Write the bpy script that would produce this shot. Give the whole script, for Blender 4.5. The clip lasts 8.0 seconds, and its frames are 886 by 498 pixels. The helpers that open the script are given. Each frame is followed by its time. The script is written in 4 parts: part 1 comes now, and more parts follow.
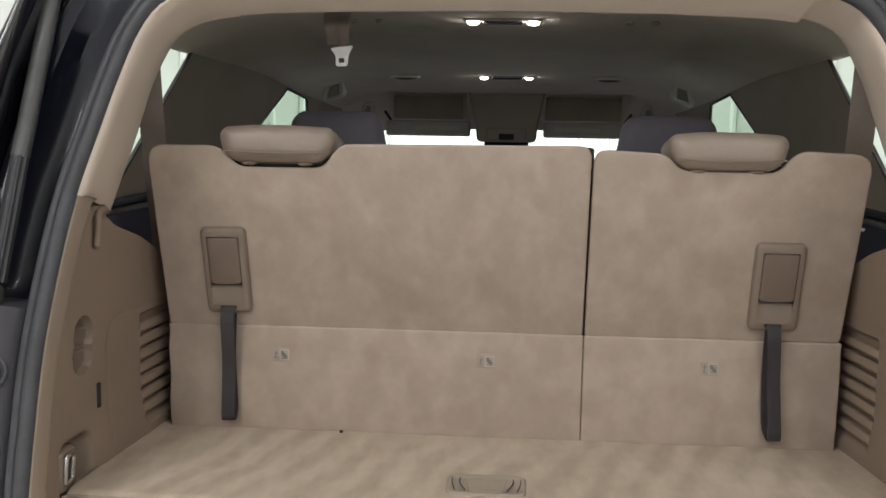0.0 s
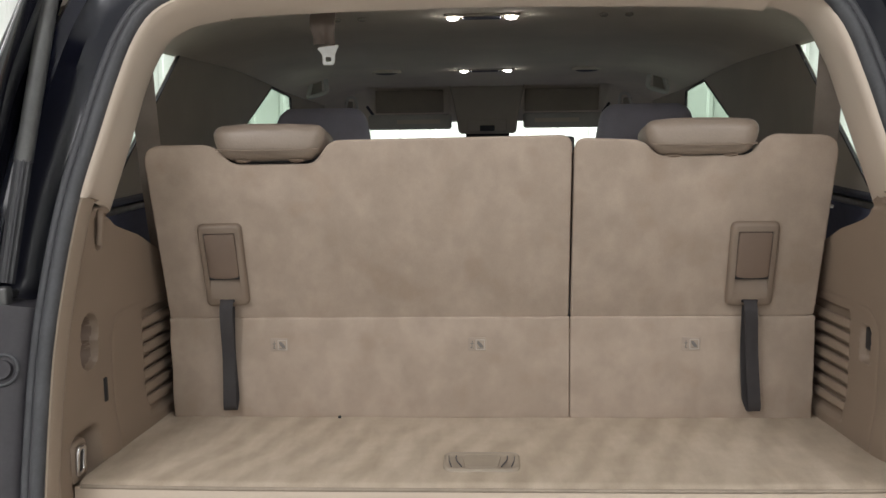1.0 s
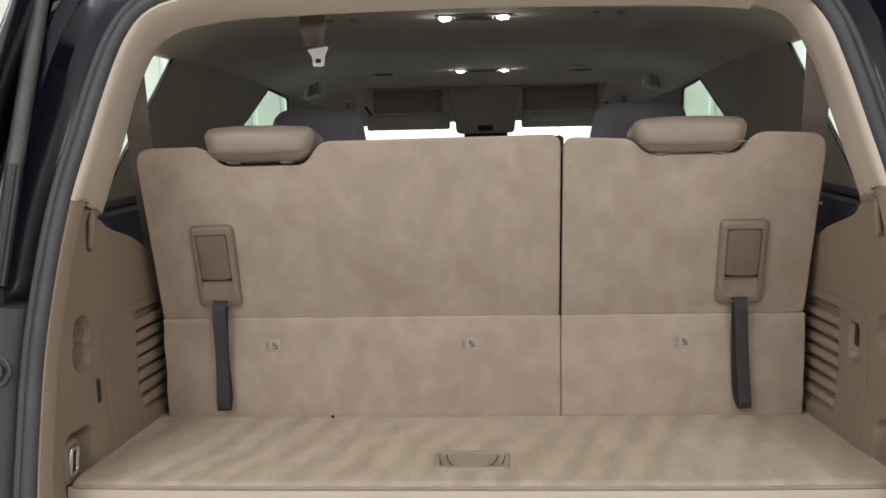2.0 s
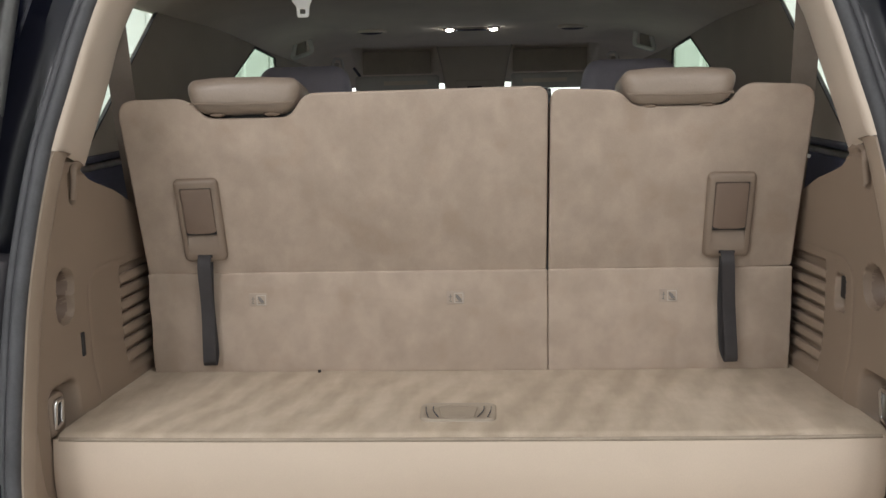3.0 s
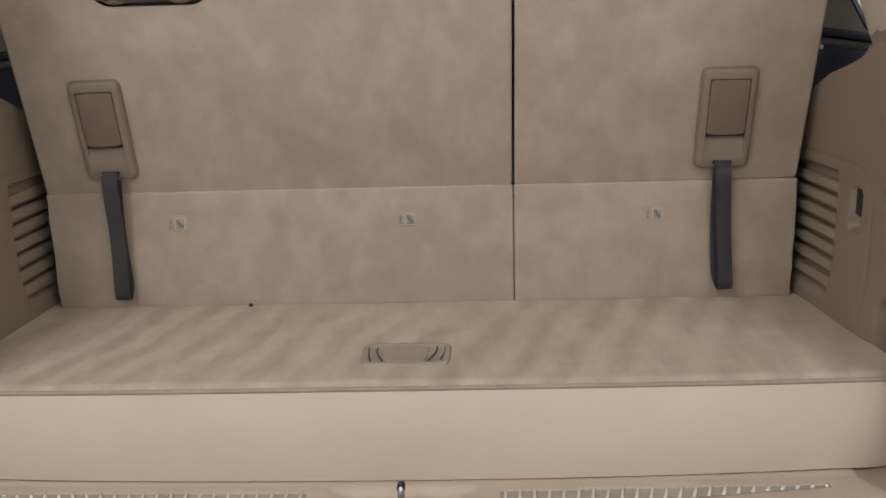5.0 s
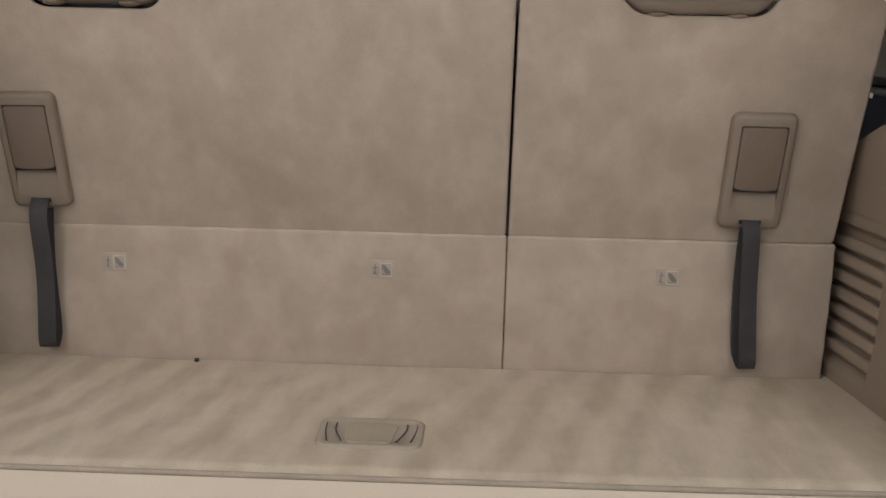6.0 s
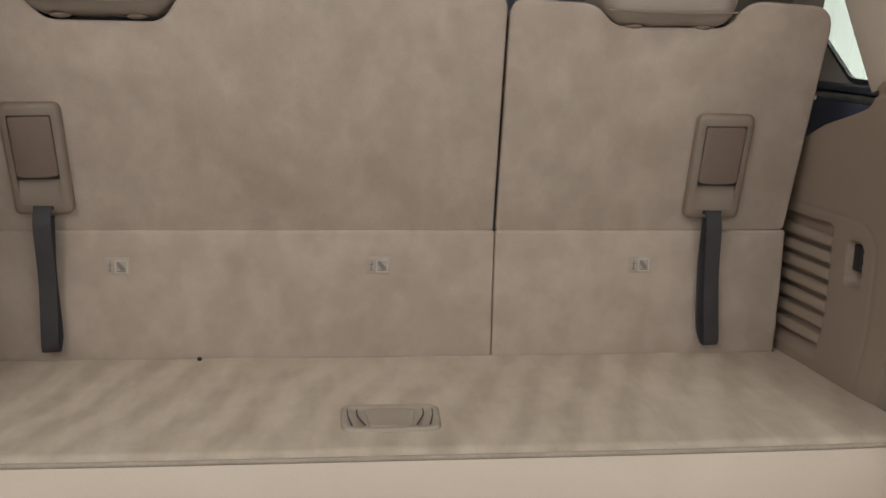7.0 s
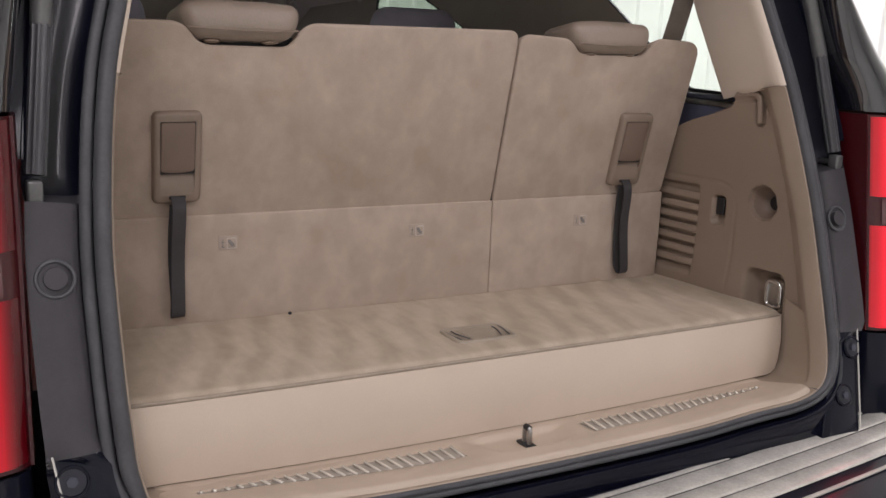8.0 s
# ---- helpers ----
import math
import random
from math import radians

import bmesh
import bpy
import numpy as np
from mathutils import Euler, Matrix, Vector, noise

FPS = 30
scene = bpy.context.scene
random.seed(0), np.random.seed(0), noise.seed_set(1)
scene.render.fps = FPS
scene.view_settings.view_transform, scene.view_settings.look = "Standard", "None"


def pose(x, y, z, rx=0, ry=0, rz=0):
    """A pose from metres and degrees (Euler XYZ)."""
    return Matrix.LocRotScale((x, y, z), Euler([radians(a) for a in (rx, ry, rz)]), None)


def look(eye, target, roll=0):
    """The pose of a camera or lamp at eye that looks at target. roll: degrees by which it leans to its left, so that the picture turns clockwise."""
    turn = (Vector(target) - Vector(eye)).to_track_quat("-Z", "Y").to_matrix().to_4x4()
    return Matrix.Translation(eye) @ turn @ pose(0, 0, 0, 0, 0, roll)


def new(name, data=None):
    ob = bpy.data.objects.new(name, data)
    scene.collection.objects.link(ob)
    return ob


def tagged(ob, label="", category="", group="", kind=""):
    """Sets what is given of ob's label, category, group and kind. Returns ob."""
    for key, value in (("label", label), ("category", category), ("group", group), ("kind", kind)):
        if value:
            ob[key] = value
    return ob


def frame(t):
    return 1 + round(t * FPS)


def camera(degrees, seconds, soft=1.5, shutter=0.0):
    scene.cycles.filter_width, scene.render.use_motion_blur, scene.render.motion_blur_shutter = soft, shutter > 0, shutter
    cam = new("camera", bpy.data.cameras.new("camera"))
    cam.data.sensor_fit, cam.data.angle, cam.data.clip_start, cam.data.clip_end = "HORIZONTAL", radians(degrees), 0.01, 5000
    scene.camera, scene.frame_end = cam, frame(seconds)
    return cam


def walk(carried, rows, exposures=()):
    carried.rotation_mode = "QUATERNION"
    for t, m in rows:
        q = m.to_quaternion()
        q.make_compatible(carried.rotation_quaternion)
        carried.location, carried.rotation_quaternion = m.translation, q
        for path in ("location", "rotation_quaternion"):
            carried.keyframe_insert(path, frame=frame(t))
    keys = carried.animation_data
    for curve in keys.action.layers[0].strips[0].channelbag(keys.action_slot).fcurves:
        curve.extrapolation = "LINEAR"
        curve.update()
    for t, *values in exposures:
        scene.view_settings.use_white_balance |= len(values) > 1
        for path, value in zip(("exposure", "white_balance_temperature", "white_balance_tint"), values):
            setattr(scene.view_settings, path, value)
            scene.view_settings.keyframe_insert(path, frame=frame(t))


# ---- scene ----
cam = camera(49.8, 8.0, 1.5)
PATH = [
    (0, (0.027, -1.132, 1.500), (-0.113, 0.845, 1.233), 0.91),
    (0.5, (0.016, -1.173, 1.497), (-0.093, 0.805, 1.224), -0.00),
    (1, (0.021, -1.198, 1.501), (-0.084, 0.779, 1.220), -0.86),
    (1.5, (0.031, -1.206, 1.508), (-0.081, 0.771, 1.227), -1.25),
    (2.8, (0.064, -1.200, 1.481), (-0.054, 0.776, 1.193), -1.31),
    (3, (0.054, -1.199, 1.475), (-0.044, 0.768, 1.127), -1.29),
    (3.5, (0.065, -1.207, 1.435), (-0.024, 0.737, 0.975), -1.40),
    (4, (0.075, -1.152, 1.423), (0.001, 0.784, 0.929), -1.64),
    (4.2, (0.101, -1.117, 1.431), (0.008, 0.813, 0.915), -1.94),
    (5.5, (0.095, -0.839, 1.422), (0.059, 1.090, 0.897), -0.99),
    (6, (0.104, -0.753, 1.402), (0.054, 1.196, 0.954), 1.27),
    (6.5, (0.096, -0.750, 1.402), (0.062, 1.202, 0.969), 1.69),
    (7, (-0.049, -0.835, 1.414), (0.145, 1.105, 0.969), 1.16),
    (7.5, (-0.438, -0.946, 1.406), (0.219, 0.897, 0.994), 2.05),
    (8, (-0.823, -1.082, 1.448), (0.126, 0.624, 1.012), 2.48),
]
walk(cam, [(t, look(eye, target, roll)) for t, eye, target, roll in PATH], [(0, -1.15, 6500, 10), (1.5, -1.08, 6500, 10), (3, -1.02, 6500, 10), (3.5, -1.07, 6500, 10), (4, -1.10, 6500, 10), (5.5, -1.29, 6500, 10), (6.25, -1.26, 6500, 10), (7.5, -1.37, 6500, 10), (7.85, -1.33, 6500, 10), (8, -1.27, 6550, 19)])

# ---- world and lamps ----
world = bpy.data.worlds.new("world")
scene.world = world
world.use_nodes = True
world.node_tree.nodes["Background"].inputs[0].default_value = (0.9, 0.95, 1.0, 1)
world.node_tree.nodes["Background"].inputs[1].default_value = 0.05


def ceiling_lamp(x, y, z, sx, sy, watts):
    lamp = bpy.data.lights.new("unseen_ceiling_light", "AREA")
    lamp.shape, lamp.size, lamp.size_y, lamp.energy = "RECTANGLE", sx, sy, watts
    lamp.color = (0.992, 0.977, 0.985)
    ob = new("unseen_ceiling_light", lamp)
    ob.location = (x, y, z)
    return ob


# unseen ceiling lights; the strong front one is added to brighten windscreen and headliner
for lx, ly, lw in ((-1.5, -2.3, 166), (1.5, -2.3, 104), (-3.0, 2.5, 182), (3.0, 2.5, 182), (0.0, 6.6, 560)):
    ceiling_lamp(lx, ly, 3.45, 0.5, 3.2, lw)


# ---- materials ----
def material(name, color, rough=0.6, metal=0.0, var=0.12, scale=6.0, fine=180.0, bump=0.15, spec=0.5, coat=0.0, blotch=None, grain=None):
    m = bpy.data.materials.new(name)
    m.use_nodes = True
    nt = m.node_tree
    b = nt.nodes["Principled BSDF"]
    b.inputs["Roughness"].default_value, b.inputs["Metallic"].default_value = rough, metal
    b.inputs["Specular IOR Level"].default_value, b.inputs["Coat Weight"].default_value = spec, coat
    b.inputs["Coat Roughness"].default_value = 0.05
    tc = nt.nodes.new("ShaderNodeTexCoord")

    def noise_node(sc, detail=4.0, rgh=0.6):
        n = nt.nodes.new("ShaderNodeTexNoise")
        n.inputs["Scale"].default_value, n.inputs["Detail"].default_value, n.inputs["Roughness"].default_value = sc, detail, rgh
        nt.links.new(tc.outputs["Object"], n.inputs["Vector"])
        return n

    def ramp(src, lo, hi, c0, c1):
        r = nt.nodes.new("ShaderNodeValToRGB")
        r.color_ramp.elements[0].position, r.color_ramp.elements[1].position = lo, hi
        r.color_ramp.elements[0].color, r.color_ramp.elements[1].color = (*c0, 1), (*c1, 1)
        nt.links.new(src, r.inputs["Fac"])
        return r

    def mix(kind, fac, a, c):
        n = nt.nodes.new("ShaderNodeMix")
        n.data_type, n.blend_type = "RGBA", kind
        n.inputs[0].default_value = fac
        nt.links.new(a, n.inputs[6])
        nt.links.new(c, n.inputs[7])
        return n.outputs[2]

    big, small = noise_node(scale), noise_node(fine, 2.0)
    lo = tuple(c * (1 - var) for c in color)
    hi = tuple(min(1, c * (1 + var)) for c in color)
    base = ramp(big.outputs["Fac"], 0.32, 0.68, lo, hi).outputs["Color"]
    g = ramp(small.outputs["Fac"], 0.3, 0.7, (1 - 1.2 * (grain or var),) * 3, (1, 1, 1)).outputs["Color"]
    base = mix("MULTIPLY", 0.7, base, g)
    if blotch:
        spots = noise_node(blotch[0], 3.0, 0.55)
        s = ramp(spots.outputs["Fac"], 0.55, 0.68, (1, 1, 1), blotch[1]).outputs["Color"]
        base = mix("MULTIPLY", 1.0, base, s)
    nt.links.new(base, b.inputs["Base Color"])
    if bump:
        bn = nt.nodes.new("ShaderNodeBump")
        bn.inputs["Strength"].default_value, bn.inputs["Distance"].default_value = bump, 0.002
        nt.links.new(small.outputs["Fac"], bn.inputs["Height"])
        nt.links.new(bn.outputs["Normal"], b.inputs["Normal"])
    return m


def brushed_carpet(name, color, turn=(0, 0, -28), stretch=(1.0, 0.22, 1.0), size=17.0, dim=(0.87, 0.855, 0.82), bright=(1.08, 1.08, 1.07), blotch=(9.0, (0.90, 0.89, 0.87)), wave=0.0, pile=0.3, grain=0.10):
    """Pile carpet with lighter strokes where a brush has passed."""
    m = material(name, color, rough=1.0, var=0.05, scale=24.0, fine=620.0, bump=pile, spec=0.1, blotch=blotch, grain=grain)
    nt = m.node_tree
    b = nt.nodes["Principled BSDF"]
    src = b.inputs["Base Color"].links[0].from_socket
    tc = nt.nodes.new("ShaderNodeTexCoord")
    mp = nt.nodes.new("ShaderNodeMapping")
    mp.inputs["Rotation"].default_value = [radians(a) for a in turn]
    mp.inputs["Scale"].default_value = stretch
    n = nt.nodes.new("ShaderNodeTexNoise")
    n.inputs["Scale"].default_value, n.inputs["Detail"].default_value = size, 2.5
    r = nt.nodes.new("ShaderNodeValToRGB")
    r.color_ramp.elements[0].position, r.color_ramp.elements[1].position = 0.42, 0.64
    r.color_ramp.elements[0].color, r.color_ramp.elements[1].color = (*dim, 1), (*bright, 1)
    mx = nt.nodes.new("ShaderNodeMix")
    mx.data_type, mx.blend_type = "RGBA", "MULTIPLY"
    mx.inputs[0].default_value = 1.0
    nt.links.new(tc.outputs["Object"], mp.inputs["Vector"])
    nt.links.new(mp.outputs["Vector"], n.inputs["Vector"])
    nt.links.new(n.outputs["Fac"], r.inputs["Fac"])
    nt.links.new(src, mx.inputs[6])
    nt.links.new(r.outputs["Color"], mx.inputs[7])
    out = mx.outputs[2]
    if wave:
        # strokes of a brush: bands that lean, fade and break up
        w = nt.nodes.new("ShaderNodeTexWave")
        w.inputs["Scale"].default_value, w.inputs["Distortion"].default_value = wave, 4.2
        w.inputs["Detail"].default_value, w.inputs["Detail Scale"].default_value = 2.5, 0.8
        lean = nt.nodes.new("ShaderNodeMapping")
        lean.inputs["Rotation"].default_value = (0, 0, radians(20))
        wr = nt.nodes.new("ShaderNodeValToRGB")
        wr.color_ramp.elements[0].position, wr.color_ramp.elements[1].position = 0.15, 0.85
        wr.color_ramp.elements[0].color, wr.color_ramp.elements[1].color = (0.895, 0.885, 0.865, 1), (1.04, 1.04, 1.035, 1)
        nt.links.new(tc.outputs["Object"], lean.inputs["Vector"])
        nt.links.new(lean.outputs["Vector"], w.inputs["Vector"])
        nt.links.new(w.outputs["Fac"], wr.inputs["Fac"])
        fade = nt.nodes.new("ShaderNodeTexNoise")
        fade.inputs["Scale"].default_value, fade.inputs["Detail"].default_value = 5.0, 2.0
        nt.links.new(tc.outputs["Object"], fade.inputs["Vector"])
        keep = nt.nodes.new("ShaderNodeMapRange")
        keep.inputs["From Min"].default_value, keep.inputs["From Max"].default_value = 0.36, 0.56
        keep.inputs["To Min"].default_value, keep.inputs["To Max"].default_value = 0.25, 1.0
        nt.links.new(fade.outputs["Fac"], keep.inputs["Value"])
        mw = nt.nodes.new("ShaderNodeMix")
        mw.data_type, mw.blend_type = "RGBA", "MULTIPLY"
        nt.links.new(keep.outputs["Result"], mw.inputs[0])
        nt.links.new(out, mw.inputs[6])
        nt.links.new(wr.outputs["Color"], mw.inputs[7])
        out = mw.outputs[2]
    nt.links.new(out, b.inputs["Base Color"])
    return m


def glowing(name, color, strength, base=None):
    m = material(name, base or color, rough=0.2, var=0.03, bump=0.0, coat=0.5)
    b = m.node_tree.nodes["Principled BSDF"]
    b.inputs["Emission Color"].default_value, b.inputs["Emission Strength"].default_value = (*color, 1), strength
    b.inputs["Coat Weight"].default_value = 0.0
    return m


def pane_glass(name, tint):
    m = bpy.data.materials.new(name)
    m.use_nodes = True
    b = m.node_tree.nodes["Principled BSDF"]
    b.inputs["Base Color"].default_value = (*tint, 1)
    b.inputs["Transmission Weight"].default_value, b.inputs["Roughness"].default_value, b.inputs["IOR"].default_value = 1.0, 0.0, 1.02
    return m


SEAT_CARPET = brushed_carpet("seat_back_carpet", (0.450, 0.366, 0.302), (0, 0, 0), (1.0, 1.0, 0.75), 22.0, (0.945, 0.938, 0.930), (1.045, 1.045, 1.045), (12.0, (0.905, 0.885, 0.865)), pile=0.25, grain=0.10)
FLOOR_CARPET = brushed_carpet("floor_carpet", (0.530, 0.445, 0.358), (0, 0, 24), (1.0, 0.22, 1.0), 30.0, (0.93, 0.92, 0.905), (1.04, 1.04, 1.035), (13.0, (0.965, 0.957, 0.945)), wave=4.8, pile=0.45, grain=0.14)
VINYL = material("beige_vinyl", (0.635, 0.530, 0.433), rough=0.42, var=0.05, scale=3.0, fine=500.0, bump=0.12)
TAN = material("tan_plastic", (0.258, 0.194, 0.147), rough=0.5, var=0.06, scale=4.0, fine=600.0, bump=0.18)
TAN_DARK = material("tan_plastic_latch", (0.232, 0.176, 0.135), rough=0.45, var=0.06, scale=8.0, fine=600.0, bump=0.15)
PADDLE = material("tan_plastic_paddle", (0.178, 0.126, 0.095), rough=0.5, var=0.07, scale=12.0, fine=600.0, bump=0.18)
TAN_LIGHT = material("light_beige_plastic", (0.70, 0.60, 0.505), rough=0.5, var=0.05, scale=4.0, fine=500.0, bump=0.12)
# same plastic as LIP; the stronger light on the sill is painted in
SILL = material("sill_plastic_lit", (0.50, 0.405, 0.322), rough=0.45, var=0.07, scale=7.0, fine=500.0, bump=0.15)
# rib colour is lightened to carry part of the ribs' highlight
RIB = material("highlit_rib", (0.74, 0.70, 0.63), rough=0.22, metal=0.35, var=0.15, scale=30.0, fine=300.0, bump=0.1)
HEADLINER = material("headliner_cloth", (0.78, 0.705, 0.60), rough=1.0, var=0.07, scale=3.0, fine=400.0, bump=0.25, spec=0.1)
PILLAR_CLOTH = material("pillar_trim_taupe", (0.40, 0.355, 0.30), rough=0.8, var=0.07, scale=3.0, fine=400.0, bump=0.2)
LIP = material("tan_lip_plastic", (0.335, 0.264, 0.206), rough=0.48, var=0.06, scale=5.0, fine=500.0, bump=0.15)
LEATHER_TAN = material("tan_leather", (0.29, 0.232, 0.188), rough=0.42, var=0.07, scale=9.0, fine=260.0, bump=0.2)
LEATHER_GREY = material("grey_leather", (0.46, 0.455, 0.56), rough=0.45, var=0.07, scale=9.0, fine=260.0, bump=0.2)
STRAP = material("grey_webbing", (0.046, 0.042, 0.044), rough=0.75, var=0.12, scale=20.0, fine=700.0, bump=0.3)
BELT = material("brown_webbing", (0.15, 0.115, 0.095), rough=0.6, var=0.1, scale=20.0, fine=700.0, bump=0.3)
BELT_TAUPE = material("taupe_webbing", (0.27, 0.225, 0.19), rough=0.7, var=0.1, scale=20.0, fine=700.0, bump=0.3)
RUBBER = material("grey_rubber", (0.075, 0.076, 0.083), rough=0.5, var=0.15, scale=14.0, fine=200.0, bump=0.15, spec=0.3)
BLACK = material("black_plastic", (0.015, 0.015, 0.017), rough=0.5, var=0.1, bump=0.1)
DARK_TRIM = material("dark_belt_trim", (0.052, 0.055, 0.076), rough=0.6, var=0.1, bump=0.15)
NAVY_LINING = material("navy_lining", (0.075, 0.080, 0.125), rough=0.7, var=0.1, scale=8.0, bump=0.15)
PAINT = material("navy_paint", (0.005, 0.006, 0.014), rough=0.3, metal=0.0, var=0.08, bump=0.0, coat=0.32, spec=0.1)
JAMB = material("grey_jamb_paint", (0.050, 0.047, 0.053), rough=0.5, metal=0.0, var=0.12, scale=8.0, bump=0.05, coat=0.15, spec=0.3)
POCKET = material("navy_jamb", (0.004, 0.005, 0.014), rough=0.4, metal=0.0, var=0.15, scale=8.0, bump=0.05, coat=0.15)
GLOSS_NAVY = material("gloss_navy_sill", (0.005, 0.006, 0.014), rough=0.12, var=0.06, bump=0.0, coat=0.15, spec=0.2)
GLOSS_BLACK = material("gloss_black_pillar", (0.008, 0.008, 0.012), rough=0.06, var=0.05, bump=0.0, coat=1.0, spec=1.0)
CHROME = material("chrome", (0.75, 0.75, 0.76), rough=0.12, metal=1.0, var=0.05, bump=0.0)
STEEL = material("dull_steel", (0.42, 0.41, 0.40), rough=0.35, metal=1.0, var=0.15, scale=30.0, bump=0.1)
SCUFF = material("satin_scuff_insert", (0.44, 0.405, 0.36), rough=0.26, metal=0.35, var=0.1, scale=14.0, fine=400.0, bump=0.05)
SLEEVE = material("black_strut_sleeve", (0.05, 0.05, 0.055), rough=0.35, var=0.12, scale=20.0, bump=0.05)
STRUT_GREY = material("strut_grey", (0.14, 0.14, 0.14), rough=0.35, metal=0.4, var=0.12, scale=20.0, bump=0.05)
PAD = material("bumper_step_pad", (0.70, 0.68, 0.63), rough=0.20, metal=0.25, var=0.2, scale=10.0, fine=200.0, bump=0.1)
WHITE_WALL = material("white_wall", (0.80, 0.82, 0.80), rough=0.7, var=0.04, scale=1.5, fine=60.0, bump=0.1)
CONCRETE = material("sealed_concrete", (0.74, 0.72, 0.68), rough=0.4, var=0.15, scale=1.3, fine=60.0, bump=0.1)
BINDING = material("brown_binding", (0.35, 0.29, 0.23), rough=0.9, var=0.1, scale=30.0, bump=0.2)
HANDLE = material("handle_plastic", (0.34, 0.285, 0.225), rough=0.5, var=0.06, scale=20.0, bump=0.15)
DIM_TAUPE = material("dim_taupe", (0.42, 0.375, 0.305), rough=1.0, var=0.08, scale=8.0, bump=0.2)
VISOR = material("visor_grey", (0.62, 0.60, 0.55), rough=0.8, var=0.06, scale=10.0, bump=0.15)
TAG = material("anchor_tag", (0.50, 0.44, 0.385), rough=0.6, var=0.08, scale=60.0, bump=0.1)
TAG_BASE = material("anchor_tag_base", (0.415, 0.340, 0.282), rough=0.8, var=0.05, scale=60.0, bump=0.1)
TAG_INK = material("anchor_tag_ink", (0.20, 0.185, 0.175), rough=0.6, var=0.1, scale=60.0, bump=0.1)
WHITE_PLASTIC = material("pale_plastic", (0.78, 0.78, 0.77), rough=0.4, var=0.05, bump=0.05)
RED_LENS = glowing("lit_red_lens", (1.0, 0.012, 0.03), 1.0, (0.045, 0.001, 0.003))
lens_tree = RED_LENS.node_tree
lens_at, lens_x = lens_tree.nodes.new("ShaderNodeTexCoord"), lens_tree.nodes.new("ShaderNodeSeparateXYZ")
lens_abs, lens_fall = lens_tree.nodes.new("ShaderNodeMath"), lens_tree.nodes.new("ShaderNodeMapRange")
lens_abs.operation, lens_fall.interpolation_type = "ABSOLUTE", "SMOOTHSTEP"
lens_fall.inputs["From Min"].default_value, lens_fall.inputs["From Max"].default_value = 0.738, 0.800
lens_fall.inputs["To Min"].default_value, lens_fall.inputs["To Max"].default_value = 0.05, 3.2
lens_tree.links.new(lens_at.outputs["Object"], lens_x.inputs["Vector"])
lens_tree.links.new(lens_x.outputs["X"], lens_abs.inputs[0])
lens_tree.links.new(lens_abs.outputs["Value"], lens_fall.inputs["Value"])
lens_tree.links.new(lens_fall.outputs["Result"], lens_tree.nodes["Principled BSDF"].inputs["Emission Strength"])
RED_CORE = glowing("red_light_core", (1.0, 0.09, 0.12), 7.0)
RED_DULL = material("red_lens", (0.045, 0.002, 0.004), rough=0.3, var=0.1, bump=0.0, coat=0.1)
CLEAR_LENS = material("pale_lens", (0.10, 0.03, 0.035), rough=0.12, var=0.1, bump=0.0, coat=1.0)
LAMP_ON = glowing("lit_dome_lens", (1.0, 0.96, 0.9), 105.0)
GLASS = pane_glass("green_tinted_glass", (0.86, 0.95, 0.88))
# dimness of the view behind the door panes is put into their tint
DOOR_GLASS = pane_glass("dimming_green_glass", (0.38, 0.48, 0.40))


# ---- builders ----
def smooth_faces(bm, angle=0.9):
    for f in bm.faces:
        f.smooth = True
    for e in bm.edges:
        if len(e.link_faces) == 2 and e.calc_face_angle(0) > angle:
            e.smooth = False


def mesh_of(name, bm, mat, smooth=True):
    bmesh.ops.recalc_face_normals(bm, faces=bm.faces)
    bm.normal_update()
    if smooth:
        smooth_faces(bm)
    me = bpy.data.meshes.new(name)
    bm.to_mesh(me)
    bm.free()
    me.materials.append(mat)
    return me


ORIGIN = {}


def thing(name, at, label, category, group="", kind=""):
    ob = new(name)
    ob.location = at
    ob.empty_display_size = 0.05
    ORIGIN[name if ob.name == name else ob.name] = Vector(at)
    return tagged(ob, label, category, group, kind)


def attach(ob, parent):
    ob.parent = parent
    ob.matrix_parent_inverse = Matrix.Translation(-ORIGIN.get(parent.name, Vector((0, 0, 0))))
    return ob


def part(name, bm, mat, parent, label="", smooth=True):
    ob = new(name, mesh_of(name, bm, mat, smooth))
    attach(ob, parent)
    return tagged(ob, label)


def single(name, bm, mat, label, category, group="", kind="", smooth=True):
    return tagged(new(name, mesh_of(name, bm, mat, smooth)), label, category, group, kind)


def piece(name, me, parent, at, rot=(0, 0, 0), scale=(1, 1, 1)):
    ob = new(name, me)
    attach(ob, parent)
    ob.matrix_basis = Matrix.LocRotScale(at, Euler(rot), scale)
    return ob


def box(center, size, r=0.0, seg=3, m=None):
    bm = bmesh.new()
    bmesh.ops.create_cube(bm, size=1.0)
    bmesh.ops.scale(bm, vec=size, verts=bm.verts)
    if r:
        bmesh.ops.bevel(bm, geom=list(bm.edges), offset=r, segments=seg, profile=0.5, affect="EDGES")
    bmesh.ops.translate(bm, vec=center, verts=bm.verts)
    if m:
        bmesh.ops.transform(bm, matrix=m, verts=bm.verts)
    return bm


def join(*bms):
    out = bmesh.new()
    for b in bms:
        me = bpy.data.meshes.new("tmp")
        b.to_mesh(me)
        out.from_mesh(me)
        b.free()
        bpy.data.meshes.remove(me)
    return out


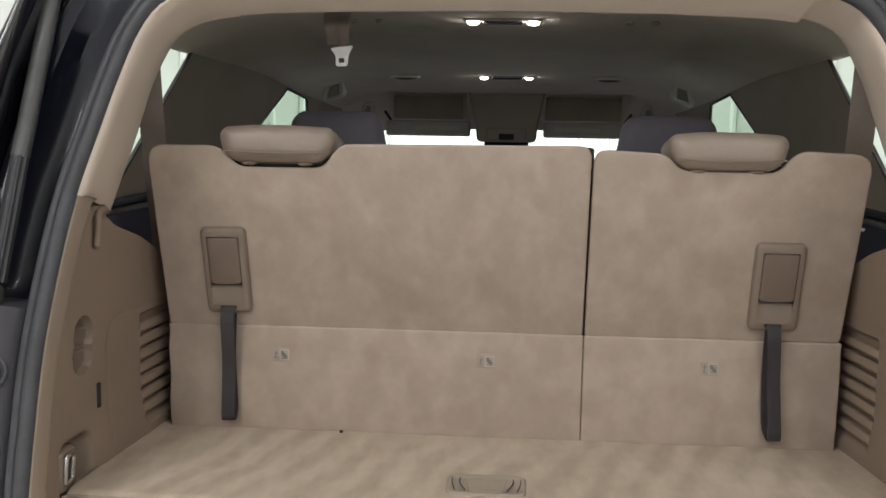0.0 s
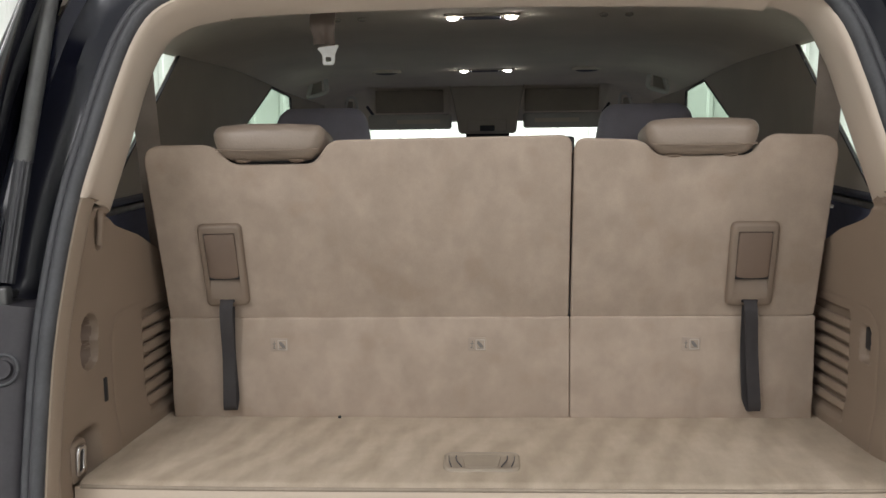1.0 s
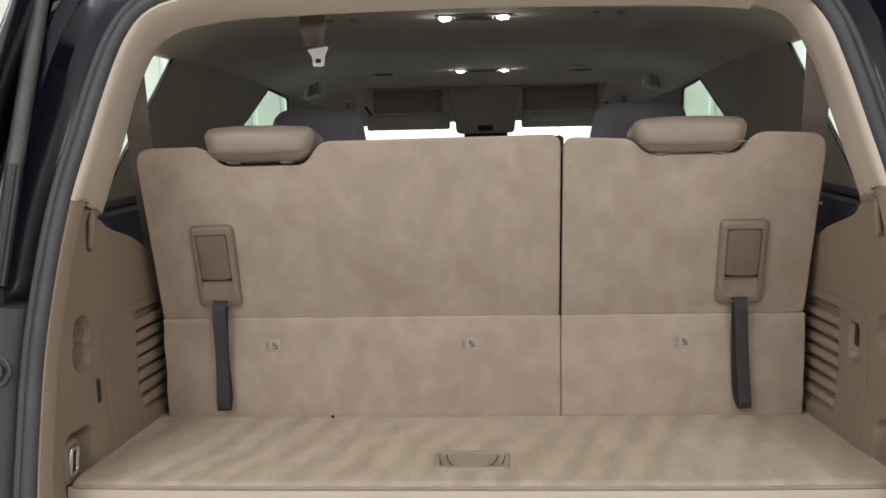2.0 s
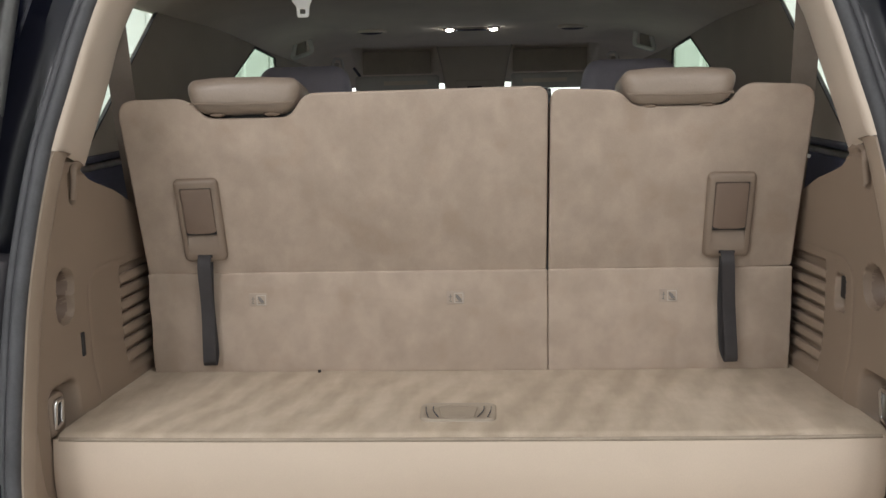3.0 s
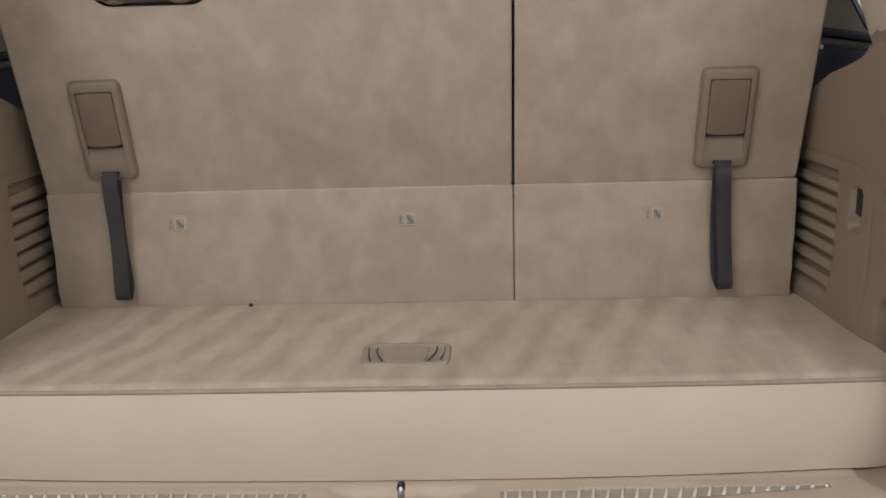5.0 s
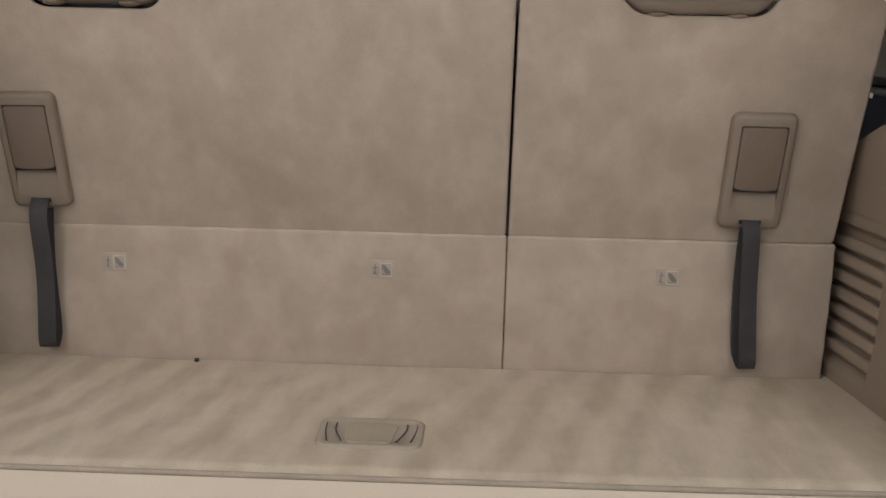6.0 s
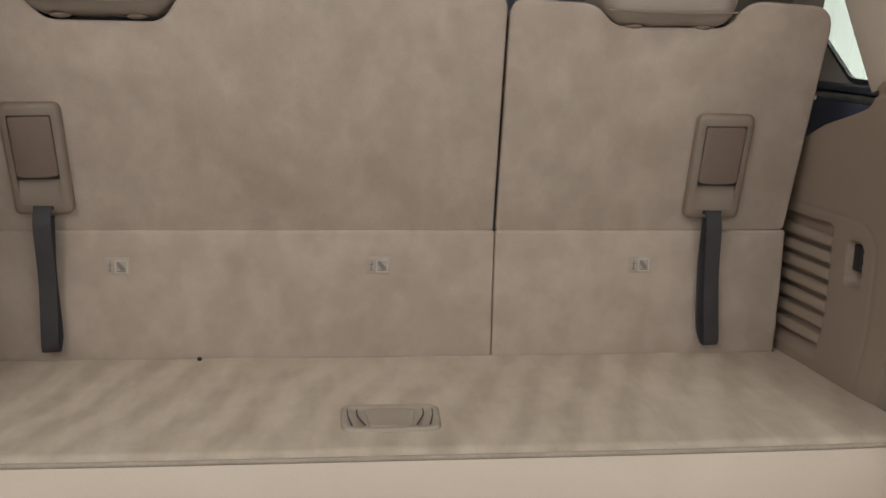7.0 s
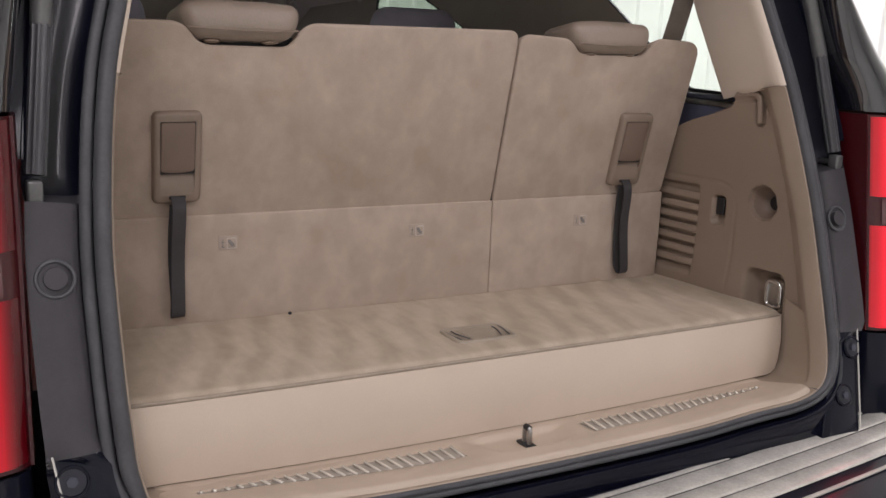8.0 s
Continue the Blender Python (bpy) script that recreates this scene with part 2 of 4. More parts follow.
def prism(points, depth, m, r=0.0, seg=3):
    """An outline in the local x, y plane pushed along -z by depth; front rim rounded."""
    bm = bmesh.new()
    face = bm.faces.new([bm.verts.new((x, y, 0)) for x, y in points])
    if face.normal.z < 0:
        face.normal_flip()
    got = bmesh.ops.extrude_face_region(bm, geom=[face])
    back = [v for v in got["geom"] if isinstance(v, bmesh.types.BMVert)]
    bmesh.ops.translate(bm, vec=(0, 0, -depth), verts=back)
    bm.normal_update()
    if r:
        rim = [e for e in bm.edges if all(abs(v.co.z) < 1e-6 for v in e.verts)]
        rim += [e for e in bm.edges if all(abs(v.co.z + depth) < 1e-6 for v in e.verts)]
        bmesh.ops.bevel(bm, geom=rim, offset=r, segments=seg, profile=0.5, affect="EDGES", clamp_overlap=True)
    bmesh.ops.transform(bm, matrix=m, verts=bm.verts)
    return bm


def rounded(points, r, n=5):
    """A closed outline with its corners rounded; r is one radius or one a corner."""
    out = []
    k = len(points)
    for i, p in enumerate(points):
        rad = r[i] if isinstance(r, (list, tuple)) else r
        p = Vector(p)
        a, c = Vector(points[i - 1]) - p, Vector(points[(i + 1) % k]) - p
        rad = min(rad, 0.45 * a.length, 0.45 * c.length)
        if rad <= 0:
            out.append(tuple(p))
            continue
        s, e = p + a.normalized() * rad, p + c.normalized() * rad
        for j in range(n + 1):
            t = j / n
            out.append(tuple((1 - t) ** 2 * s + 2 * t * (1 - t) * p + t * t * e))
    return out


def grid(fn, nu, nv, close_u=False):
    bm = bmesh.new()
    rows = [[bm.verts.new(fn(i / (nu - (0 if close_u else 1)), j / (nv - 1))) for j in range(nv)] for i in range(nu)]
    for i in range(nu if close_u else nu - 1):
        for j in range(nv - 1):
            a, b = rows[i], rows[(i + 1) % nu]
            bm.faces.new((a[j], b[j], b[j + 1], a[j + 1]))
    return bm


def thicken(bm, d):
    """Gives a sheet a back, d behind its face (a minus puts it in front)."""
    bm.normal_update()
    bm.verts.index_update()
    faces = list(bm.faces)
    rim = [e for e in bm.edges if len(e.link_faces) == 1]
    back = {v: bm.verts.new(v.co - v.normal * d) for v in list(bm.verts)}
    for f in faces:
        bm.faces.new([back[v] for v in reversed(f.verts)])
    for e in rim:
        a, b = e.verts
        bm.faces.new((a, b, back[b], back[a]))
    return bm


def tube(points, r, n=10, squash=1.0):
    """A round bar along points; r is one radius or one a point."""
    pts = [Vector(p) for p in points]
    bm = bmesh.new()
    rings = []
    for i, p in enumerate(pts):
        t = (pts[min(i + 1, len(pts) - 1)] - pts[max(i - 1, 0)]).normalized()
        a = t.orthogonal().normalized() if i == 0 else (prev - t * prev.dot(t)).normalized()
        prev = a
        b = t.cross(a)
        rad = r[i] if isinstance(r, (list, tuple)) else r
        rings.append([bm.verts.new(p + (a * math.cos(q) + b * math.sin(q) * squash) * rad) for q in (2 * math.pi * k / n for k in range(n))])
    for a, b in zip(rings, rings[1:]):
        for k in range(n):
            bm.faces.new((a[k], a[(k + 1) % n], b[(k + 1) % n], b[k]))
    bm.faces.new(rings[0][::-1])
    bm.faces.new(rings[-1])
    return bm


def ribbon(points, width, across, thick=0.0015):
    """A flat band along points, wide in the direction across."""
    pts = [Vector(p) for p in points]
    w = Vector(across).normalized() * width / 2
    bm = bmesh.new()
    rows = []
    for i, p in enumerate(pts):
        t = (pts[min(i + 1, len(pts) - 1)] - pts[max(i - 1, 0)]).normalized()
        n = t.cross(w).normalized() * thick / 2
        rows.append([bm.verts.new(p + q) for q in (w + n, w - n, -w - n, -w + n)])
    for a, b in zip(rows, rows[1:]):
        for k in range(4):
            bm.faces.new((a[k], a[(k + 1) % 4], b[(k + 1) % 4], b[k]))
    bm.faces.new(rows[0])
    bm.faces.new(rows[-1])
    return bm


def loft(loops, m, cap=False):
    """Closed outlines (x, y lists of one length, each at its own height) joined to one skin."""
    bm = bmesh.new()
    rows = [[bm.verts.new((x, y, z)) for x, y in loop] for loop, z in loops]
    for a, b in zip(rows, rows[1:]):
        for k in range(len(a)):
            bm.faces.new((a[k - 1], a[k], b[k], b[k - 1]))
    if cap:
        bm.faces.new(rows[-1])
    bmesh.ops.transform(bm, matrix=m, verts=bm.verts)
    return bm


def frame_loops(hx, hy, taper, r, steps):
    """Rounded rectangles set in by each step's first number, at its second as height."""
    out = []
    for inset, z in steps:
        a, b = hx - inset, hy - inset
        out.append((rounded([(-a, b), (a, b), (a * taper, -b), (-a * taper, -b)], max(r - inset * 0.5, 0.002)), z))
    return out


def holed(outer, holes, depth, m):
    """A flat plate with holes that go through it, in the local x, y plane, pushed along -z."""
    bm = bmesh.new()
    for loop in (outer, *holes):
        vs = [bm.verts.new((x, y, 0)) for x, y in loop]
        for i in range(len(vs)):
            bm.edges.new((vs[i - 1], vs[i]))
    bmesh.ops.triangle_fill(bm, use_beauty=True, use_dissolve=False, edges=list(bm.edges))
    got = bmesh.ops.extrude_face_region(bm, geom=list(bm.faces))
    bmesh.ops.translate(bm, vec=(0, 0, -depth), verts=[v for v in got["geom"] if isinstance(v, bmesh.types.BMVert)])
    bmesh.ops.transform(bm, matrix=m, verts=bm.verts)
    return bm


def spline(points, n):
    """n points evenly along a smooth curve through points."""
    p = [Vector(q) for q in points]
    dense = []
    for i in range(len(p) - 1):
        a, b, c, d = p[max(i - 1, 0)], p[i], p[i + 1], p[min(i + 2, len(p) - 1)]
        for k in range(24):
            t = k / 24
            dense.append(0.5 * (2 * b + (c - a) * t + (2 * a - 5 * b + 4 * c - d) * t * t + (3 * b - a - 3 * c + d) * t ** 3))
    dense.append(p[-1])
    run = [0.0]
    for a, b in zip(dense, dense[1:]):
        run.append(run[-1] + (b - a).length)
    out, j = [], 0
    for i in range(n):
        want = run[-1] * i / (n - 1)
        while j < len(run) - 2 and run[j + 1] < want:
            j += 1
        f = (want - run[j]) / max(run[j + 1] - run[j], 1e-9)
        out.append(dense[j].lerp(dense[j + 1], min(max(f, 0), 1)))
    return out


def step(x, e):
    t = min(max((x + e) / (2 * e), 0), 1)
    return t * t * (3 - 2 * t)


def rrect(u, v, cu, cv, hu, hv, r):
    """Signed distance to a rounded rectangle; inside is negative."""
    qu, qv = abs(u - cu) - hu + r, abs(v - cv) - hv + r
    return math.hypot(max(qu, 0), max(qv, 0)) + min(max(qu, qv), 0) - r


def lerp_table(x, xs, ys):
    return float(np.interp(x, xs, ys))


# ---- garage ----
GX, GY0, GY1, GZ = 4.6, -5.0, 8.5, 3.6
single("floor", box((0, 1.75, -0.1), (2 * GX + 0.4, GY1 - GY0 + 0.4, 0.2)), CONCRETE, "grey sealed concrete garage floor", "floor", kind="structure", smooth=False)
single("ceiling", box((0, 1.75, GZ + 0.1), (2 * GX + 0.4, GY1 - GY0 + 0.4, 0.2)), WHITE_WALL, "white garage ceiling", "ceiling", kind="structure", smooth=False)


def ribbed_wall(name, length, m):
    """White sheet cladding with upright ribs."""
    pts = []
    n = int(length / 0.3)
    for i in range(n):
        x = -length / 2 + i * length / n
        pts += [(x, 0.0), (x + 0.235, 0.0), (x + 0.25, 0.022), (x + 0.285, 0.022)]
    pts += [(length / 2, 0.0), (length / 2, -0.1), (-length / 2, -0.1)]
    bm = prism(pts, GZ, m)
    return single(name, bm, WHITE_WALL, "white ribbed sheet metal garage wall", "wall", kind="structure", smooth=False)


ribbed_wall("wall_east", GY1 - GY0, Matrix.Translation((GX, 1.75, GZ)) @ Matrix.Rotation(radians(90), 4, "Z"))
ribbed_wall("wall_west", GY1 - GY0, Matrix.Translation((-GX, 1.75, GZ)) @ Matrix.Rotation(radians(-90), 4, "Z"))
ribbed_wall("wall_north", 2 * GX, Matrix.Translation((0, GY1, GZ)) @ Matrix.Rotation(radians(180), 4, "Z"))
ribbed_wall("wall_south", 2 * GX, Matrix.Translation((0, GY0, GZ)))

# ---- the rear opening ----
HALF = [(0, 0.816), (0.16, 0.817), (0.30, 0.820), (0.42, 0.827), (0.536, 0.832), (0.598, 0.853), (0.618, 0.897), (0.624, 0.965), (0.627, 1.06), (0.627, 1.17),
        (0.617, 1.29), (0.602, 1.39), (0.582, 1.47), (0.561, 1.55), (0.537, 1.62), (0.504, 1.665), (0.443, 1.687), (0.30, 1.697), (0, 1.702)]


def open_y(z):
    return 0.02 + 0.33 * (z - 0.82)


REAR = Vector((0, -1, 0.33)).normalized()
right = spline([(x, open_y(z), z) for x, z in HALF], 121)
RING = [p + Vector((0.006, 0, 0)) for p in right + [Vector((-p.x, p.y, p.z)) for p in right[-2:0:-1]]]
NR = len(RING)
OUT = []
for i, p in enumerate(RING):
    t = (RING[(i + 1) % NR] - RING[i - 1]).normalized()
    n = t.cross(REAR).normalized()
    mid = Vector((0, open_y(1.25), 1.25))
    OUT.append(n if n.dot(p - mid) > 0 else -n)


def sweep(section, picks, closed):
    """A strip along the ring's points picks; section(i) gives (outward, rearward) pairs."""
    bm = bmesh.new()
    rows = [[bm.verts.new(RING[i] + OUT[i] * a + REAR * b) for a, b in section(i)] for i in picks]
    k = len(rows)
    for r in range(k if closed else k - 1):
        a, b = rows[r], rows[(r + 1) % k]
        for j in range(len(a) - 1):
            bm.faces.new((a[j], b[j], b[j + 1], a[j + 1]))
    return bm


def round_section(ca, cb, r, n=14, sa=1.0):
    return [(ca + sa * r * math.cos(2 * math.pi * k / n), cb + r * math.sin(2 * math.pi * k / n)) for k in range(n + 1)]


body = thing("suv_body", (0, 1.8, 0.0), "dark navy SUV body with its open tailgate frame", "car")


def weld(bm):
    bmesh.ops.remove_doubles(bm, verts=bm.verts, dist=1e-5)
    return bm


def seal_section(i, sill, side):
    """The seal is squeezed thin along the sill and full round the sides."""
    f = step(RING[i].z - 0.87, 0.05)
    return round_section(*[a + (b - a) * f for a, b in zip(sill, side)])


EVERY = list(range(NR))
part("door_seal", weld(sweep(lambda i: seal_section(i, (0.0035, 0.004, 0.0050), (0.010, 0.008, 0.011)), EVERY, True)), RUBBER, body, "grey rubber weatherstrip round the opening")
part("seal_lip", weld(sweep(lambda i: seal_section(i, (0.0125, 0.002, 0.0052), (0.029, 0.000, 0.008)), EVERY, True)), RUBBER, body)


def jamb_section(i):
    z = RING[i].z
    side = step(abs(RING[i].x) - 0.52, 0.05) * step(z - 0.936, 0.010)
    hollow = step(z - 1.234, 0.010) * side
    flat = [(0.018, -0.012), (0.034, -0.014), (0.040, 0.004), (0.048, 0.010), (0.066, 0.012), (0.084, 0.012), (0.094, 0.012), (0.100, 0.012)]
    deep = [(0.018, -0.012), (0.030, -0.014), (0.036, -0.045), (0.048, -0.055), (0.066, -0.055), (0.084, -0.052), (0.094, -0.045), (0.104, 0.010)]
    plain = [(0.015, -0.012), (0.021, -0.014), (0.0245, -0.004), (0.0258, 0.004), (0.0285, 0.0085), (0.0335, 0.0080), (0.060, -0.002), (0.100, -0.014)]
    out = []
    for f, d, p in zip(flat, deep, plain):
        s = [f[k] + (d[k] - f[k]) * hollow for k in (0, 1)]
        out.append(tuple(p[k] + (s[k] - p[k]) * side for k in (0, 1)))
    return out


low = [i for i in range(NR) if i > NR // 2 and RING[i].z < 1.238] + [i for i in range(NR) if i <= NR // 2 and RING[i].z < 1.238]
high = [i for i in range(NR) if RING[i].z >= 1.226]
jl = [i for i in low if RING[i].x < 0 and RING[i].z > 0.93]
jr = [i for i in low if RING[i].x > 0 and RING[i].z > 0.93]
jb = [i for i in low if RING[i].z <= 0.945]
part("jamb_plate", sweep(jamb_section, jl, False), JAMB, body, "grey painted jamb below the strut pocket")
part("jamb_plate", sweep(jamb_section, jr, False), JAMB, body, "grey painted jamb below the strut pocket")
part("jamb_sill", sweep(jamb_section, jb, False), GLOSS_NAVY, body, "glossy dark navy sill under the seal")
part("jamb_frame", sweep(jamb_section, high, False), POCKET, body, "dark navy frame with strut pockets")
for sgn in (-1, 1):
    part("frame_flange", sweep(lambda i: [(0.098, 0.006), (0.120, 0.010), (0.136, -0.010), (0.146, -0.080)], [i for i in high if RING[i].x * sgn > 0.40 and RING[i].z > 1.26], False), PAINT, body, "dark navy outer flange")

# beige lining of the opening
def lip_section(i):
    return [(0.007, 0.003), (0.002, 0.007), (-0.003, 0.005), (-0.005, -0.002), (-0.0055, -0.014), (-0.0055, -0.026), (-0.0050, -0.032), (-0.0025, -0.036), (0.022, -0.075)]


def header_section(i):
    return [(0.006, 0.006), (0.000, 0.013), (-0.004, 0.012), (-0.007, 0.004), (-0.006, -0.020), (-0.0045, -0.055), (-0.004, -0.085), (0.000, -0.097), (0.010, -0.107), (0.03, -0.115), (0.05, -0.12)]


def pillar_section(i):
    plain = [(0.007, 0.003), (0.000, 0.008), (-0.005, 0.005), (-0.007, -0.004), (-0.007, -0.012), (-0.004, -0.024), (0.005, -0.060), (0.016, -0.110), (0.029, -0.165), (0.035, -0.185), (0.055, -0.190)]
    f = step(0.525 - abs(RING[i].x), 0.045) * step(RING[i].z - 1.5, 0.05)
    loose = 0.022 * step(RING[i].z - 1.655, 0.03) if RING[i].x > 0 else 0.0
    return [(p[0] + (h[0] - p[0]) * f + loose, p[1] + (h[1] - 0.003 - p[1]) * f - loose) for p, h in zip(plain, header_section(i))]


part("opening_lip", sweep(lip_section, low, False), LIP, body, "tan moulded lip of the opening")
for sgn in (-1, 1):
    upper = sweep(lip_section, [i for i in EVERY if RING[i].x * sgn > 0.3 and 1.235 < RING[i].z < 1.41], False)
    for v in upper.verts:
        v.co.z = min(v.co.z, 1.3845 - 0.21 * (v.co.y - 0.206))
    part("opening_lip", upper, LIP, body)
    trim = sweep(pillar_section, [i for i in EVERY if RING[i].x * sgn > 0.40 and RING[i].z > 1.375], False)
    for v in trim.verts:
        v.co.z = max(v.co.z, 1.383 - 0.21 * (v.co.y - 0.206))
    part("pillar_trim", trim, TAN_LIGHT, body, "light beige moulded rear pillar trim")
for sgn in (-1, 1):
    # the lip runs on inwards round the lower corner, to the end of the load floor
    edge = [RING[i] + OUT[i] * -0.0056 + REAR * -0.020 for i in EVERY if RING[i].x * sgn > 0.560 and RING[i].z < 0.985]
    edge.sort(key=lambda p: p.z)
    ex = 0.6015 if sgn > 0 else 0.5875
    back = spline([(sgn * q[0], 0.170, q[1]) for q in [(ex - 0.045, 0.8225), (ex - 0.006, 0.8230)] + [(ex + 0.003 + 0.039 * math.sin(radians(a)), 0.8625 - 0.039 * math.cos(radians(a))) for a in (20, 45, 70, 90)] + [(ex + 0.043, 0.90), (ex + 0.044, 0.945), (ex + 0.044, 0.975)]], 30)

    def corner_fn(u, v):
        a = u * (len(edge) - 1)
        k = min(int(a), len(edge) - 2)
        p = edge[k].lerp(edge[k + 1], a - k)
        b = u * 29
        k = min(int(b), 28)
        q = back[k].lerp(back[k + 1], b - k)
        return p.lerp(q, v) + Vector((sgn * 0.004, 0, -0.003)) * math.sin(math.pi * v)
    part("corner_lip", grid(corner_fn, 40, 12), LIP, body, "tan lip running round the lower corner")
    k = min(EVERY, key=lambda i: (RING[i] - Vector((sgn * 0.578, open_y(0.852), 0.852))).length)
    along = (RING[k + 1] - RING[k - 1]).normalized() * 0.0009
    seam = bmesh.new()
    rows = [[seam.verts.new(RING[k] + q * along + OUT[k] * (a - 0.0010) + REAR * (b + 0.0006)) for a, b in lip_section(k)[1:8]] for q in (-1, 1)]
    for a in range(6):
        seam.faces.new((rows[0][a], rows[1][a], rows[1][a + 1], rows[0][a + 1]))
    part("lip_seam", seam, DARK_TRIM, body, "fine dark joint in the lip")
head = [i for i in EVERY if -0.446 < RING[i].x < 0.462 and RING[i].z > 1.5]
part("header_trim", sweep(header_section, head, False), TAN_LIGHT, body, "light beige header trim over the opening")
for i in (head[0], head[-1]):
    cap = bmesh.new()
    cap.faces.new([cap.verts.new(RING[i] + OUT[i] * a + REAR * b) for a, b in header_section(i)])
    part("header_end", thicken(cap, 0.001), TAN_LIGHT, body, smooth=False)

# ---- outside of the body: corners, lamps, bumper, sides, roof ----
PLAN = spline([(0.0, 0.10, 0), (0.001, 0.03, 0), (0.012, 0.002, 0), (0.05, -0.012, 0), (0.11, -0.006, 0), (0.18, 0.03, 0), (0.235, 0.10, 0), (0.25, 0.24, 0), (0.252, 0.45, 0)], 33)


def corner_x(z, sgn):
    shift = 0.022 * step(1.40 - z, 0.05) if sgn > 0 else 0.0
    return lerp_table(z, [0.5, 0.93, 1.34, 1.55, 1.75], [0.731, 0.728, 0.726, 0.694, 0.646]) + shift


def corner_y(z):
    return lerp_table(z, [0.5, 0.93, 1.34, 1.75], [0.04, 0.053, 0.113, 0.250])


def corner_strip(sgn, z0, z1, nz=12, inset=0.0, u0=0, u1=33):
    """The rounded rear corner between two heights; u0 and u1 pick a stretch of its plan."""
    def fn(a, c):
        z = z0 + (z1 - z0) * c
        q = PLAN[round(u0 + a * (u1 - 1 - u0))]
        shrink = lerp_table(z, [0.5, 1.345, 1.45, 1.576, 1.67, 1.75], [1.0, 0.95, 0.62, 0.25, 0.14, 0.10])
        return (sgn * (corner_x(z, sgn) + q.x * shrink - inset), corner_y(z) + q.y + inset, z)
    bm = grid(fn, u1 - u0, nz)
    bmesh.ops.recalc_face_normals(bm, faces=bm.faces)
    return thicken(bm, 0.004)


for sgn in (-1, 1):
    part("corner_panel", corner_strip(sgn, 0.56, 0.925), PAINT, body, "glossy dark navy rear quarter corner")
    part("upper_pillar", corner_strip(sgn, 1.342, 1.75, 14), GLOSS_BLACK, body, "gloss black outer rear pillar")
    lamp = part("tail_lamp", corner_strip(sgn, 0.93, 1.337, 10, 0.003, 3, 33), RED_DULL, body, "deep red glossy tail lamp")
    part("lamp_housing", corner_strip(sgn, 0.93, 1.337, 10, 0.001, 0, 5), RED_DULL, lamp, "dark maroon inner side of the lamp")
    part("lit_lens", corner_strip(sgn, 1.185, 1.333, 8, -0.002, 4, 14), RED_LENS, lamp, "lit red upper lens")
    part("lit_lens", corner_strip(sgn, 0.936, 1.130, 8, -0.002, 4, 14), RED_LENS, lamp, "lit red lower lens")
    for za, zb in ((1.20, 1.325), (0.95, 1.12)):
        core = [(sgn * (corner_x(z, sgn) + 0.052), corner_y(z) - 0.0075, z) for z in np.linspace(za, zb, 9)]
        part("glowing_core", tube(core, 0.008, 12), RED_CORE, lamp, "bright glowing red core")
    part("reverse_lens", corner_strip(sgn, 1.135, 1.180, 4, -0.002, 5, 14), CLEAR_LENS, lamp, "pale reversing lens")

    # jamb details: round bump stop, corner bracket with its bolts
    stop = Vector((sgn * 0.690, open_y(1.142) - 0.012, 1.142))
    turn = REAR.to_track_quat("Z", "Y").to_matrix().to_4x4()

    def disc(at, r, h, r2=None):
        bm = bmesh.new()
        bmesh.ops.create_cone(bm, cap_ends=True, segments=28, radius1=r, radius2=r2 or r * 0.9, depth=h)
        bmesh.ops.transform(bm, matrix=Matrix.Translation(at) @ turn, verts=bm.verts)
        return bm

    ring_pts = [stop + turn @ Vector((0.022 * math.cos(q), 0.022 * math.sin(q), 0.001)) for q in (2 * math.pi * k / 32 for k in range(33))]
    stopper = part("bump_stop", disc(stop, 0.015, 0.012), JAMB, body, "round grey bump stop")
    part("stop_rim", tube(ring_pts, 0.0026, 8), RUBBER, stopper)
    bracket = part("corner_bracket", prism(rounded([(sgn * a, b) for a, b in ((-0.138, -0.120), (-0.036, -0.120), (-0.008, 0.070), (-0.064, 0.070), (-0.072, 0.03), (-0.100, -0.02))], 0.006), 0.02,
                   Matrix.Translation((sgn * 0.718, open_y(0.87) - 0.004, 0.874)) @ turn, 0.003), GLOSS_NAVY, body, "glossy dark bracket at the bumper corner")
    # pale tube painted as the light caught along the bumper corner
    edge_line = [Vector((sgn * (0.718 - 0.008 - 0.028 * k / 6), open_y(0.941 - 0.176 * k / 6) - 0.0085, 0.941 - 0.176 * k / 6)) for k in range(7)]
    part("edge_highlight", tube(edge_line, 0.0016, 6), PAD, bracket, "pale line painted as the highlight on the bumper corner edge")
    for bx, bz in ((0.690, 0.909), (0.652, 0.829)):
        at = Vector((sgn * bx, open_y(bz) - 0.006, bz))
        part("bolt_cup", disc(at, 0.018, 0.006, 0.016), POCKET, bracket)
        rim = [at + turn @ Vector((0.0185 * math.cos(q), 0.0185 * math.sin(q), 0.002)) for q in (2 * math.pi * k / 24 for k in range(25))]
        part("cup_rim", tube(rim, 0.0022, 6), PAINT, bracket, "glossy rim")
        part("bolt", tube([at + REAR * 0.001, at + REAR * 0.006], 0.007, 6), DARK_TRIM, bracket)

    # gas strut in its pocket
    strut = thing("gas_strut", (sgn * 0.690, 0.155, 1.20), "grey gas strut holding the tailgate open", "gas strut", "tailgate struts")
    lean = 0.015 if sgn > 0 else 0.0
    foot, joint, top = Vector((sgn * 0.704 + lean, 0.157, 1.242)), Vector((sgn * 0.682 + lean, 0.205, 1.440)), Vector((sgn * 0.643 + lean, 0.345, 1.88))
    low_end, axis = foot + (joint - foot) * 0.1, (joint - foot).normalized()
    sleeve = tube([low_end, joint], 0.0130, 32)
    sleeve.verts.index_update()
    for v in sleeve.verts:
        off = v.co - low_end - axis * (v.co - low_end).dot(axis)
        v.co -= off * (0.16 if v.index % 4 in (0, 1) else 0.0)
